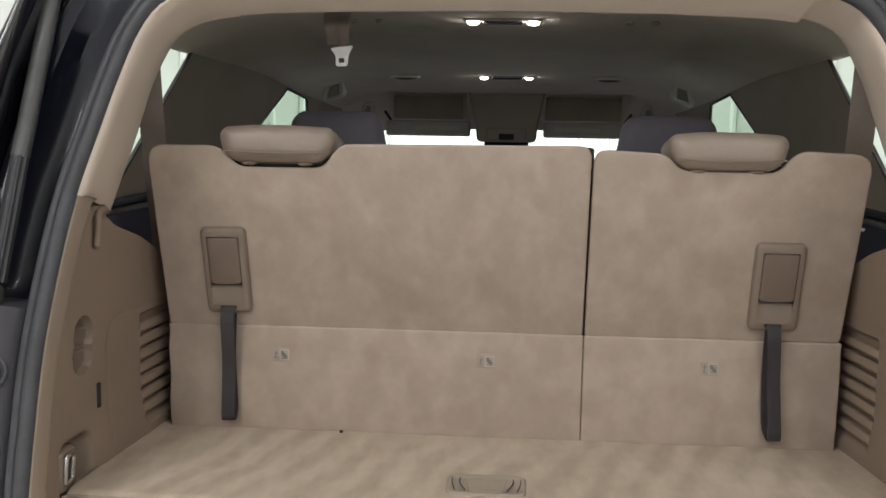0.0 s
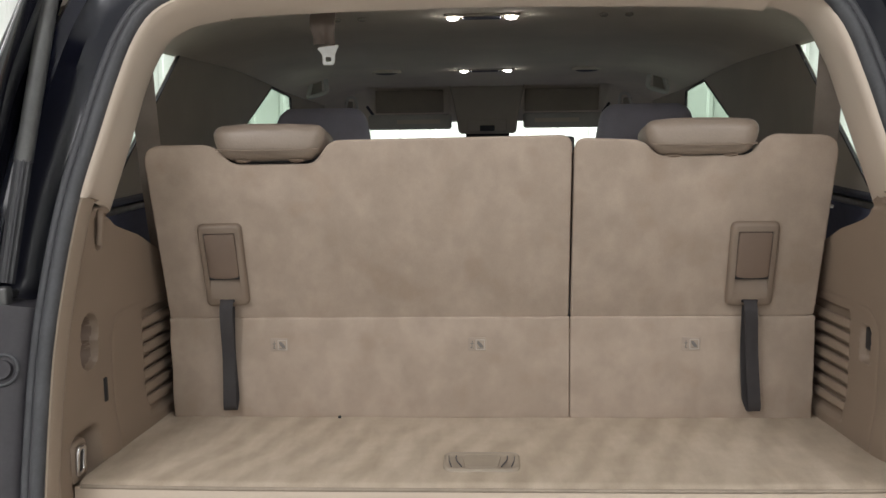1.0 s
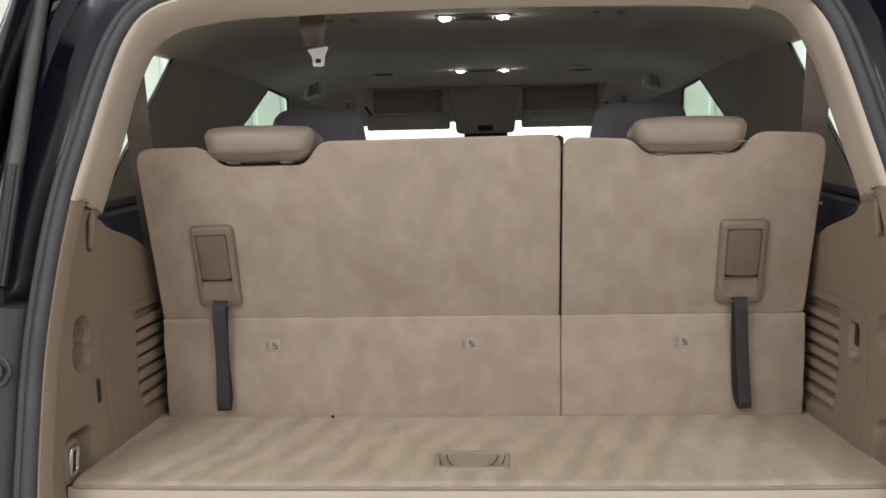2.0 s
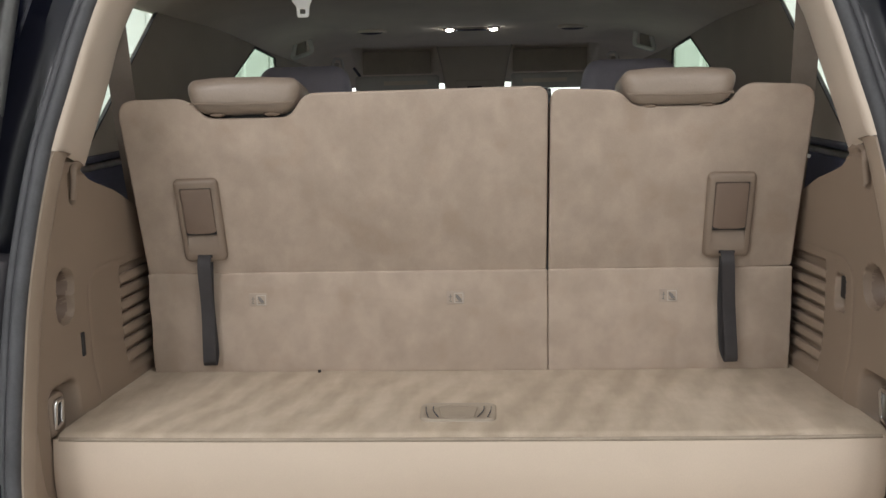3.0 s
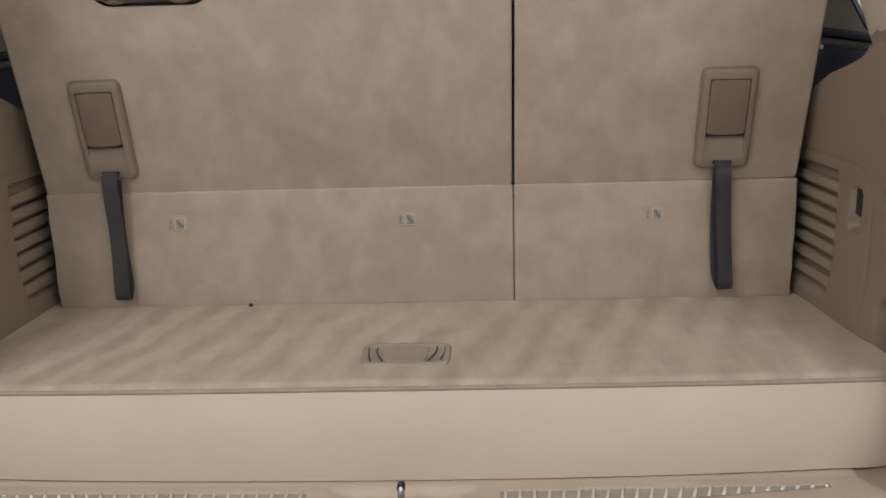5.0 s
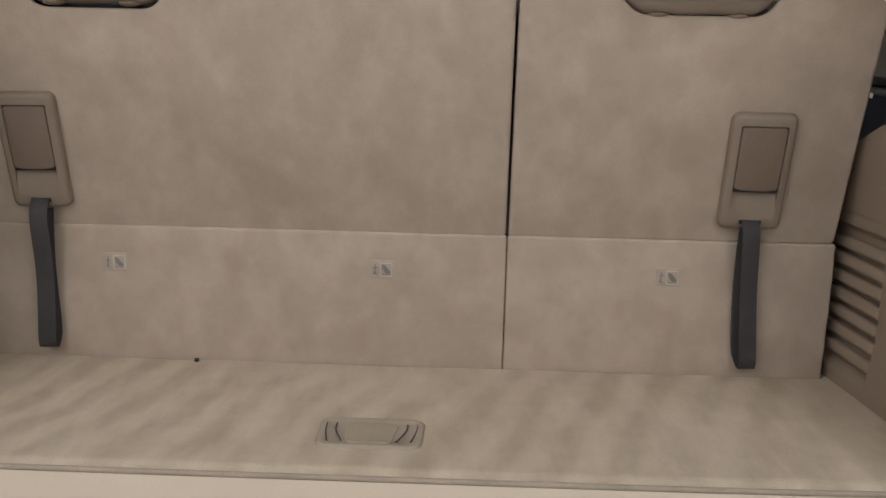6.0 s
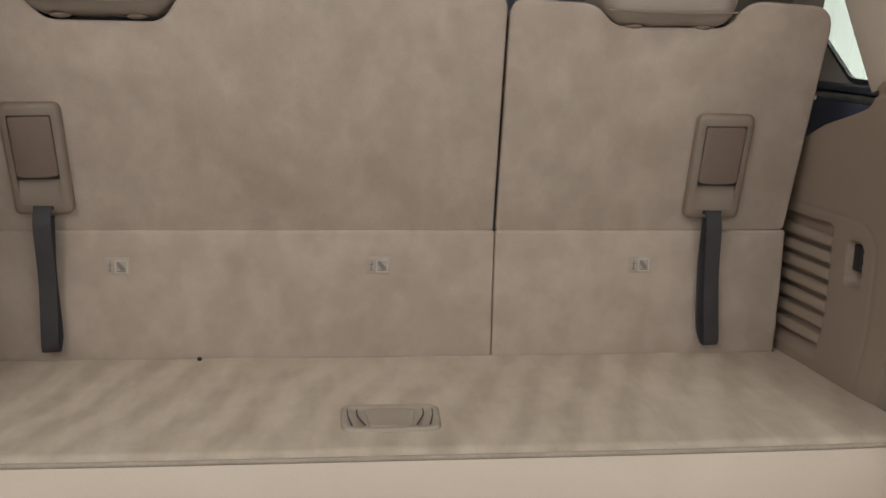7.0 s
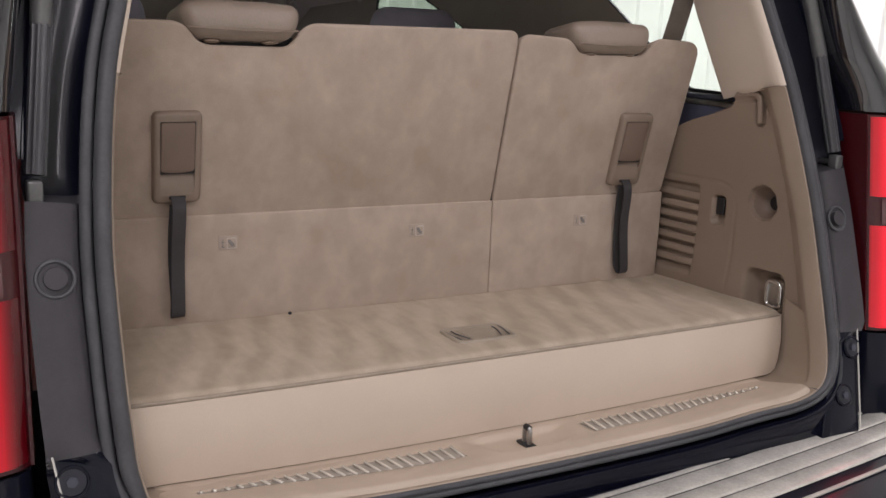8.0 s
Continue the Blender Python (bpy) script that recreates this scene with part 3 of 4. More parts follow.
    part("rod_cover", sleeve, SLEEVE, strut, "black fluted lower strut sleeve")
    part("cylinder", tube([joint - (joint - foot).normalized() * 0.002, joint, top], [0.0120, 0.0135, 0.0135], 16), STRUT_GREY, strut, "grey strut cylinder")
    part("ball_socket", box(foot, (0.019, 0.022, 0.030), 0.004), STRUT_GREY, strut, "black ball socket")
    part("socket_pin", tube([foot + Vector((0, 0, 0)), foot + Vector((0, 0.035, 0))], 0.006, 10), STEEL, strut)

# wheels under the body
def wheel(sgn, y):
    w = part("wheel", ring_solid(0.205, 0.395, 0.25, sgn * 0.80, y), RUBBER, body, "black rubber tyre")
    part("rim", ring_solid(0.03, 0.215, 0.20, sgn * 0.81, y), STEEL, w, "grey alloy rim")


def ring_solid(r0, r1, width, x, y):
    """A wheel-shaped ring with rounded shoulders, standing on the floor at x, y."""
    h = width / 2
    prof = [(r0, -h), (r1 - 0.03, -h), (r1 - 0.008, -h + 0.015), (r1, -h + 0.045), (r1, h - 0.045), (r1 - 0.008, h - 0.015), (r1 - 0.03, h), (r0, h), (r0, -h)]

    def at(u, v):
        r, a = prof[round(v * 8)]
        return (x + a, y + r * math.cos(2 * math.pi * u), 0.395 + r * math.sin(2 * math.pi * u))
    return weld(grid(at, 48, 9, True))


for sgn in (-1, 1):
    for ay in (0.95, 3.55):
        wheel(sgn, ay)

# bumper with a ribbed step pad
bumper = thing("rear_bumper", (0, -0.05, 0.45), "dark navy rear bumper with a ribbed step pad", "bumper")


def bumper_back(x):
    return -0.0125 + 0.11 * abs(x) ** 1.3


def bumper_fn(u, v):
    x = -0.98 + 1.96 * u
    prof = [(0.03, 0.754), (0.0, 0.757), (-0.255, 0.757), (-0.285, 0.744), (-0.30, 0.68), (-0.30, 0.55), (-0.285, 0.42), (-0.235, 0.38)]
    y, z = prof[round(v * 7)]
    return (x, bumper_back(x) + y + 0.25 * max(0, abs(x) - 0.85) ** 1.2, z)


part("cover", thicken(grid(bumper_fn, 41, 8), -0.01), PAINT, bumper, "glossy dark navy bumper cover")
part("step_pad", grid(lambda u, v: (-0.80 + 1.6 * u, bumper_back(-0.80 + 1.6 * u) - 0.002 - 0.139 * v, 0.760), 41, 3), BLACK, bumper, "black base of the step pad")
for start, wide in ((0.0, 0.009), (0.0130, 0.041), (0.0580, 0.039), (0.1005, 0.038), (0.166, 0.007)):
    def rib_fn(u, v, start=start, wide=wide):
        x = -0.80 + 1.6 * u
        prof = [(0, 0.7595), (0.02, 0.7618), (0.08, 0.7628), (0.5, 0.7632), (0.92, 0.7628), (0.98, 0.7618), (1, 0.7595)]
        y, z = prof[round(v * 6)]
        return (x, bumper_back(x) - 0.004 - start - wide * y, z)
    part("rib", grid(rib_fn, 41, 7), PAD, bumper, "broad smooth grey rib" if wide > 0.02 else "narrow grey rib")

# quarter windows and door windows pierce the upper side walls
SIDE_X = 0.70
QUARTER = rounded([(0.36, 1.350), (0.551, 1.350), (1.035, 1.655), (0.44, 1.668)], 0.015)
DOORWIN = rounded([(1.36, 1.32), (2.24, 1.32), (2.24, 1.567), (1.94, 1.598), (1.58, 1.475)], 0.015)
for sgn in (-1, 1):
    m = Matrix(((0, 0, -sgn, sgn * SIDE_X), (1, 0, 0, 0), (0, 1, 0, 0), (0, 0, 0, 1)))
    part("side_wall", holed([(0.26, 0.95), (3.3, 0.95), (3.3, 1.60), (0.9, 1.72), (0.36, 1.72)], [QUARTER, DOORWIN], 0.009, m), PILLAR_CLOTH, body, "taupe cloth-lined side pillar wall", smooth=False)
    for w in (QUARTER, DOORWIN):
        mid = sum((Vector(p) for p in w), Vector((0, 0))) / len(w)
        inner = [tuple(Vector(p) + (mid - Vector(p)).normalized() * 0.008) for p in w]
        win = part("window", holed(list(w), [inner], 0.006, Matrix.Translation((-sgn * 0.002, 0, 0)) @ m), BLACK, body, "black rubber window surround", smooth=False)
        pane = part("pane", prism(list(w), 0.003, Matrix.Translation((sgn * 0.005, 0, 0)) @ m), DOOR_GLASS if w is DOORWIN else GLASS, win, "green-tinted pane", smooth=False)
        pane.visible_shadow = False
    # belt trim under the windows
    part("belt_trim", box((sgn * 0.692, 0.87, 1.343), (0.03, 0.98, 0.011), 0.004), DARK_TRIM, body, "dark window belt trim")
    part("belt_strip", box((sgn * 0.686, 0.87, 1.330), (0.03, 0.98, 0.011), 0.004), STEEL, body, "grey strip under the window trim")
    part("lower_lining", box((sgn * 0.688, 0.87, 1.14), (0.03, 0.98, 0.38), 0.008), NAVY_LINING, body, "dark blue-grey lower side lining")
    part("body_side", box((sgn * 0.955, 2.25, 0.86), (0.05, 3.9, 0.86), 0.02), PAINT, body, "dark navy body side")
    part("shoulder", box((sgn * 0.845, 2.25, 1.30), (0.25, 3.9, 0.02), 0.004), PAINT, body)
part("roof", box((0, 2.0, 1.80), (1.56, 3.3, 0.05), 0.02), PAINT, body, "dark navy roof")
part("cabin_floor", box((0, 2.2, 0.56), (1.86, 4.0, 0.04)), DARK_TRIM, body, "dark cabin floor", smooth=False)
part("bulkhead", box((0, 4.16, 0.86), (1.86, 0.05, 0.62)), DARK_TRIM, body, "dark front bulkhead", smooth=False)
part("load_bay_back", box((0, 0.20, 0.67), (1.3, 0.03, 0.24)), DARK_TRIM, body, "dark panel under the sill", smooth=False)
shield = part("windscreen", prism([(-0.72, 0), (0.72, 0), (0.62, 0.88), (-0.62, 0.88)], 0.005,
              Matrix.Translation((0, 4.12, 1.18)) @ Matrix.Rotation(radians(62), 4, "X")), GLASS, body, "clear windscreen", smooth=False)
shield.visible_shadow = False
for sgn in (-1, 1):
    part("front_pillar", tube([(sgn * 0.76, 4.15, 1.15), (sgn * 0.66, 3.32, 1.60)], 0.045, 8), PILLAR_CLOTH, body, "taupe windscreen pillar")


# ---- headliner and what hangs from it ----
def liner_z(x, y):
    z = 1.755 - 0.05 * y
    z -= 0.066 * min(1.0, max(0.0, (abs(x) - 0.47) / 0.23)) ** 1.8
    z += 0.016 * math.exp(-((y - 1.55) / 0.45) ** 2) * step(abs(x) - 0.6, 0.1)
    z += 0.012 * step(0.40 - abs(x), 0.05) * step(y - 0.7, 0.1) * step(2.6 - y, 0.1)
    z -= 0.42 * max(0.0, y - 2.92) ** 1.02
    for sx in (-1, 1):
        z += 0.10 * step(-rrect(x, y, sx * 0.335, 2.97, 0.172, 0.16, 0.03), 0.006)
    return z


liner = single("ceiling", thicken(grid(lambda u, v: (-0.72 + 1.44 * u, 0.36 + 2.88 * v, liner_z(-0.72 + 1.44 * u, 0.36 + 2.88 * v)), 145, 289), -0.01), HEADLINER,
       "dark taupe cloth headliner of the cabin", "headliner", kind="structure")


# darker panels paint the shade inside the visor recesses
for x0, x1 in ((-0.500, -0.196), (0.166, 0.492)):
    part("visor_recess_shade", box(((x0 + x1) / 2, 3.112, 1.556), (x1 - x0, 0.008, 0.100), 0.003), DIM_TAUPE, liner, "darker panel painted as the shade in the recess behind the sun visor")


def ellipsoid(c, s, n=16):
    bm = bmesh.new()
    bmesh.ops.create_uvsphere(bm, u_segments=n, v_segments=n // 2, radius=1.0)
    bmesh.ops.scale(bm, vec=s, verts=bm.verts)
    bmesh.ops.translate(bm, vec=c, verts=bm.verts)
    return bm


for y, hx in ((0.985, 0.065), (2.25, 0.078)):
    z = liner_z(0, y)
    dome = thing("dome_lamp", (0, y, z), "twin lit dome lamps in a taupe ceiling bezel", "dome lamp", "ceiling lamps")
    part("bezel", box((0, y, z - 0.001), (2 * hx + 0.04, 0.042, 0.006), 0.0025), PILLAR_CLOTH, dome, "taupe lamp bezel")
    part("switch_bar", box((0, y, z - 0.007), (2 * hx - 0.045, 0.016, 0.006), 0.002), DARK_TRIM, dome, "dark switch bar")
    for sx in (-1, 1):
        part("lens", ellipsoid((sx * hx, y, z - 0.006), (0.0135, 0.018, 0.0055)), LAMP_ON, dome, "lit white lens")
for sx in (-1, 1):
    y = 2.25
    z = liner_z(0.355, y)
    vent = thing("ceiling_vent", (sx * 0.355, y, z), "round dark ceiling air vent with a pale rim", "air vent", "ceiling vents")
    circ = [(sx * 0.355 + 0.048 * math.cos(q), y + 0.048 * math.sin(q), z - 0.004) for q in (2 * math.pi * k / 32 for k in range(33))]
    part("rim", tube(circ, 0.006, 8), HEADLINER, vent, "taupe vent rim")
    part("louvre", ellipsoid((sx * 0.355, y, z - 0.006), (0.044, 0.044, 0.009)), BLACK, vent, "dark louvre")
    hook = thing("coat_hook", (sx * 0.30, 1.0, liner_z(0.3, 1.0)), "small dark twin ceiling clips", "clip", "ceiling clips")
    for dx in (-0.028, 0.028):
        part("clip", ellipsoid((sx * 0.30 + dx, 1.0, liner_z(0.3, 1.0) - 0.003), (0.010, 0.016, 0.005), 12), DIM_TAUPE, hook)
    for y, x, s in ((2.24, 0.600, 0.98), (2.80, 0.565, 0.72)):
        z = 1.604 if s > 0.8 else 1.540
        anchor = thing("belt_anchor", (sx * x, y, z), "pale triangular seat belt anchor loop on the roof rail", "belt anchor", "roof rail anchors")
        loop = rounded([(-0.040 * s, -0.048 * s), (0.034 * s, -0.026 * s), (0.024 * s, 0.036 * s), (-0.018 * s, 0.040 * s)], 0.014 * s, 4)
        pts = [(sx * (x - p[0]), y, z + p[1] + 0.005) for p in loop]
        part("loop", tube(pts + pts[:2], 0.0085 * s, 8), VISOR, anchor, "pale plastic loop")
        part("cover", box((sx * (x + 0.012), y + 0.012, z - 0.004), (0.046 * s, 0.012, 0.056 * s), 0.005), PILLAR_CLOTH, anchor)
    visor = thing("sun_visor", (sx * 0.335, 3.02, 1.50), "grey folded-down sun visor with a label strip", "sun visor", "sun visors")
    part("pad", box((sx * 0.338, 3.00, 1.466), (0.365, 0.024, 0.066), 0.0115, 4), VISOR, visor, "grey padded visor")
    part("label", box((sx * 0.30, 2.9875, 1.467), (0.19, 0.002, 0.018)), HEADLINER, visor, "pale unreadable label strip", smooth=False)
    part("arm", tube([(sx * 0.50, 3.0, 1.50), (sx * 0.53, 3.04, 1.535)], 0.006, 8), DARK_TRIM, visor)
console = thing("overhead_console", (0, 2.9, 1.60), "taupe overhead console with a dark sensor window", "console")
part("housing", prism(rounded([(-0.165, 1.64), (-0.145, 1.56), (-0.127, 1.47), (-0.123, 1.414), (0.123, 1.414), (0.127, 1.47), (0.145, 1.56), (0.165, 1.64)], 0.022), 0.36, Matrix(((1, 0, 0, 0), (0, 0, -1, 2.86), (0, 1, 0, 0), (0, 0, 0, 1))), 0.020), PILLAR_CLOTH, console, "taupe console housing")
panel = part("display_bezel", box((0.0, 2.857, 1.448), (0.165, 0.012, 0.050), 0.006), PILLAR_CLOTH, console, "taupe console panel")
part("display", box((0.0, 2.852, 1.437), (0.062, 0.008, 0.024), 0.003), BLACK, panel, "dark sensor window")
mirror = thing("rear_view_mirror", (0, 3.02, 1.41), "dark rear-view mirror under the overhead console", "mirror")
part("shell", box((0, 3.02, 1.402), (0.19, 0.03, 0.04), 0.012), BLACK, mirror)
part("stem", tube([(0, 3.02, 1.41), (0, 3.08, 1.50)], 0.010, 8), BLACK, mirror)

# ceiling belt of the middle seat
belt = thing("hanging_belt", (-0.275, 0.50, 1.70), "brown ceiling seat belt ending in a pale tongue", "seat belt")
def belt_fn(u, v):
    """Webbing that hangs down, bulges at its fold and narrows to the tongue."""
    w = lerp_table(v, [0, 0.55, 0.72, 0.84, 0.93, 1.0], [0.0225, 0.0225, 0.0215, 0.0175, 0.0165, 0.0175])
    z = 1.735 - 0.112 * v
    y = 0.515 - 0.018 * v - 0.010 * math.exp(-((v - 0.70) / 0.12) ** 2) + 0.004 * math.cos(3 * math.pi * (u - 0.5)) * step(v - 0.75, 0.2)
    return (-0.274 + 0.006 * max(0, v - 0.6) + (2 * u - 1) * w, y, z)


part("webbing", thicken(grid(belt_fn, 9, 33), 0.003), BELT, belt, "brown folded webbing")
part("tongue", holed(rounded([(-0.019, 0.006), (0.021, 0.011), (0.013, -0.005), (0.011, -0.024), (-0.009, -0.024), (-0.009, -0.006)], 0.005),
     [rounded([(-0.004, -0.010), (0.006, -0.010), (0.006, -0.018), (-0.004, -0.018)], 0.002)], 0.004, Matrix.Translation((-0.266, 0.492, 1.612)) @ Matrix.Rotation(radians(90), 4, "X")), WHITE_PLASTIC, belt, "pale belt tongue with a square slot", smooth=False)

# ---- third row seats ----
SLOPE = 0.22
TILT_A = math.atan(SLOPE)
UP = Vector((0, -math.sin(TILT_A), math.cos(TILT_A)))
NORMAL = Vector((0, -math.cos(TILT_A), -math.sin(TILT_A)))
BACK = Matrix(((1, 0, NORMAL.x, 0), (0, UP.y, NORMAL.y, 0.49), (0, UP.z, NORMAL.z, 1.14), (0, 0, 0, 1)))


def up_s(z):
    return (z - 1.14) / math.cos(TILT_A)


def seat(name, outline, radii, x0, x1, latch, strap_dx, tags, hr, label):
    top = thing(name, ((x0 + x1) / 2, 0.55, 0.62), label, "seat", "third row seats")
    ol = rounded([(x, up_s(z)) for x, z in outline], radii)
    shell = prism(ol, 0.10, Matrix.Identity(4), 0.010, 3)
    for v in shell.verts:
        if v.co.z < -0.05:
            v.co.y -= 0.05
    bmesh.ops.transform(shell, matrix=BACK, verts=shell.verts)
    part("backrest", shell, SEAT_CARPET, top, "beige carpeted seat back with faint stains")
    zs = [0.948 + 0.179 * k / 16 for k in range(17)]
    wavy = [0.0022 * noise.noise((x0 * 7, z * 26, 1.7)) for z in zs]
    edge = [(x0 + (w if x0 < 0 else 0), z) for z, w in zip(zs, wavy)] + rounded([(x0, 1.127), (x0, 1.1372), (x1, 1.1372), (x1, 1.127)], [0, 0.010, 0.010, 0])[1:-1]
    edge += [(x1 + (w if x1 > 0.4 else 0), z) for z, w in zip(reversed(zs), reversed(wavy))]
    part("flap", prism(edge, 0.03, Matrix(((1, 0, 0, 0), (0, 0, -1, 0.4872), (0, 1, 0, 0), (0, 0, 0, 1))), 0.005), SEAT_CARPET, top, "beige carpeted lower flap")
    if x1 > 0.4:
        part("latch_pin", tube([(0.588, 0.470, 1.334), (0.600, 0.466, 1.334), (0.604, 0.464, 1.333)], 0.0032, 8), WHITE_PLASTIC, top, "pale latch pin at the seat edge")
    part("cushion", box(((x0 + x1) / 2, 0.86, 0.80), (x1 - x0 - 0.02, 0.50, 0.36), 0.04), LEATHER_TAN, top, "tan leather seat cushion")
    # added filler that stops light from showing through the seat gap
    if x0 < 0:
        part("gap_blocker", box((0.157, 0.520, 1.285), (0.016, 0.05, 0.345), 0.004), BLACK, top, "black filler added to block light between the seats")
    # latch
    latch_x, latch_z, latch_wide, lean = latch
    lm = BACK @ Matrix.Translation((latch_x, up_s(latch_z), 0.011)) @ Matrix.Rotation(radians(lean), 4, "Z") @ Matrix.Diagonal((latch_wide, 1.0, 1.0, 1.0))
    rim_in = rounded([(-0.0292, 0.0626), (0.0292, 0.0626), (0.0285, -0.0610), (-0.0285, -0.0610)], 0.003)
    bez = part("latch_bezel", loft(frame_loops(0.0412, 0.0782, 0.985, 0.012, [(0, -0.014), (0.0006, -0.006), (0.0022, -0.0018), (0.0060, 0.0)]) + [(rim_in, 0.0), (rim_in, -0.0125)], lm), TAN_DARK, top, "tan plastic latch bezel")
    part("gap_line", prism(rounded([(-0.0298, 0.0632), (0.0298, 0.0632), (0.0298, -0.026), (-0.0298, -0.026)], 0.003), 0.003, lm @ Matrix.Translation((0, 0, -0.0024))), BLACK, bez, "dark gap round the paddle", smooth=False)
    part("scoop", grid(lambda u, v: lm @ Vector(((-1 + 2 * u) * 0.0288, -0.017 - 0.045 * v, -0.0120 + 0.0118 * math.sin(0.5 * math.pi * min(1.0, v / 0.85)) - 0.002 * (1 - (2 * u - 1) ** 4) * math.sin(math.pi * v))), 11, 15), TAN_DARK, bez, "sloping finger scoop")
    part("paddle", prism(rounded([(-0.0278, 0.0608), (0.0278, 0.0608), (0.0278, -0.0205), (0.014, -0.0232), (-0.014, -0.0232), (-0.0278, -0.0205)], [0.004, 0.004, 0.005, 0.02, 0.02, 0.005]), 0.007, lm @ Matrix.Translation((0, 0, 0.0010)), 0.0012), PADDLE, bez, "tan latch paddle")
    part("slot", prism(rounded([(-0.0140, -0.0690), (0.0140, -0.0690), (0.0140, -0.0635), (-0.0140, -0.0635)], 0.0015), 0.003, lm @ Matrix.Translation((0, 0, 0.0006))), BLACK, bez, "dark strap slot", smooth=False)
    # strap: a loop of webbing out of the slot
    a = lm @ Vector((0, -0.0670, 0.002))
    sx = a.x
    slack = -0.007 if x0 > 0 else 0.002
    pts = [a + Vector((0, 0.004, 0.004)), a + Vector((0, -0.008, -0.006)), a + Vector((0.1 * strap_dx, -0.010, -0.03)), Vector((sx + 0.5 * strap_dx, 0.470, 1.07)), Vector((sx + 0.95 * strap_dx, 0.466, 0.985)),
           Vector((sx + strap_dx, 0.4675, 0.972)), Vector((sx + strap_dx, 0.473, 0.967)), Vector((sx + strap_dx + 0.3 * slack, 0.4785, 0.973)), Vector((sx + 0.9 * strap_dx + slack, 0.4815, 0.995)), Vector((sx + 0.4 * strap_dx - 0.003 + 0.3 * slack, 0.4815, 1.08)), Vector((sx, 0.478, 1.16))]
    part("pull_strap", ribbon(spline(pts, 48), 0.0230, (1, 0.12, 0), 0.0022), STRAP, top, "dark grey webbing pull strap")
    for tx in tags:
        base = Matrix(((1, 0, 0, tx), (0, 0, -1, 0.4866), (0, 1, 0, 1.0870), (0, 0, 0, 1)))
        outer = rounded([(-0.0165, -0.0125), (0.0165, -0.0125), (0.0165, 0.0125), (-0.0165, 0.0125)], 0.003)
        tag = part("anchor_tag", prism(outer, 0.0014, base, 0.0005), TAG_BASE, top, "small embossed anchor tag with an unreadable mark")
        frame_in = rounded([(-0.0015, -0.0085), (0.0125, -0.0085), (0.0125, 0.0075), (-0.0015, 0.0075)], 0.001)
        frame_out = rounded([(-0.0030, -0.0100), (0.0140, -0.0100), (0.0140, 0.0090), (-0.0030, 0.0090)], 0.0015)
        part("mark", holed(frame_out, [frame_in], 0.0012, base @ Matrix.Translation((0, 0, 0.0008))), TAG, tag, smooth=False)
        part("mark", prism(rounded([(-0.0005, 0.0062), (0.0040, 0.0055), (0.0112, -0.0035), (0.0106, -0.0062), (0.0050, -0.0058), (0.0005, 0.0005)], 0.0012), 0.0012, base @ Matrix.Translation((0, 0, 0.0007))), TAG_INK, tag, smooth=False)
        part("mark", prism([(0.0005, -0.0068), (0.0116, -0.0072), (0.0114, -0.0080), (0.0007, -0.0077)], 0.0012, base @ Matrix.Translation((0, 0, 0.0007))), TAG_INK, tag, smooth=False)
        stem = join(prism([(-0.0105, -0.0070), (-0.0093, -0.0070), (-0.0085, 0.0065), (-0.0097, 0.0065)], 0.0012, base @ Matrix.Translation((0, 0, 0.0007))),
                    prism([(-0.0125, 0.0010), (-0.0060, 0.0016), (-0.0060, 0.0026), (-0.0125, 0.0020)], 0.0012, base @ Matrix.Translation((0, 0, 0.00072))),
                    prism([(-0.0125, -0.0060), (-0.0068, -0.0078), (-0.0066, -0.0070), (-0.0121, -0.0050)], 0.0012, base @ Matrix.Translation((0, 0, 0.00074))))
        part("mark", stem, TAG_INK, tag, smooth=False)
    # folded head restraint
    h0, h1 = hr
    w = h1 - h0
    cx = (h0 + h1) / 2
    hm = Matrix.Translation((cx, 0.478, 1.4485)) @ Matrix.Rotation(radians(-10), 4, "X")
    pad = bmesh.new()
    bmesh.ops.create_cube(pad, size=1.0)
    bmesh.ops.scale(pad, vec=(w, 0.125, 0.056), verts=pad.verts)
    for v in pad.verts:
        if v.co.z < 0:
            v.co.x *= 0.83
    bmesh.ops.bevel(pad, geom=list(pad.edges), offset=0.024, segments=5, profile=0.5, affect="EDGES", clamp_overlap=True)
    bmesh.ops.subdivide_edges(pad, edges=[e for e in pad.edges if abs(e.verts[0].co.x - e.verts[1].co.x) > 0.3 * w], cuts=12)
    for v in pad.verts:
        q = 1 - (2 * v.co.x / w) ** 2
        v.co.z += 0.005 * q * (1 if v.co.z > 0 else -0.3) + 0.0012 * noise.noise(v.co * 30)
        v.co.y -= 0.004 * q if v.co.y < 0 else 0
    bmesh.ops.transform(pad, matrix=hm, verts=pad.verts)
    rest = part("headrest", pad, LEATHER_TAN, top, "tan leather folded head restraint")
    seam = [hm @ Vector(p) for p in ((-w * 0.43, -0.0605, -0.014), (-w * 0.2, -0.0660, -0.017), (w * 0.2, -0.0660, -0.017), (w * 0.43, -0.0605, -0.014))]
    part("seam", tube(spline(seam, 20), 0.0016, 6), TAN_DARK, rest)
    for dx in (-0.047, 0.047):
        part("post_collar", ellipsoid((cx + dx, 0.437, 1.4255), (0.0145, 0.012, 0.0045), 16), TAN, rest, "tan plastic post collar")
    # black plate paints the dark shade between headrest and notch
    part("notch_shadow_plate", box((cx, 0.475, 1.424), (w * 0.90, 0.05, 0.022), 0.004), BLACK, top, "black plate painted as the shade under the headrest")
    return top


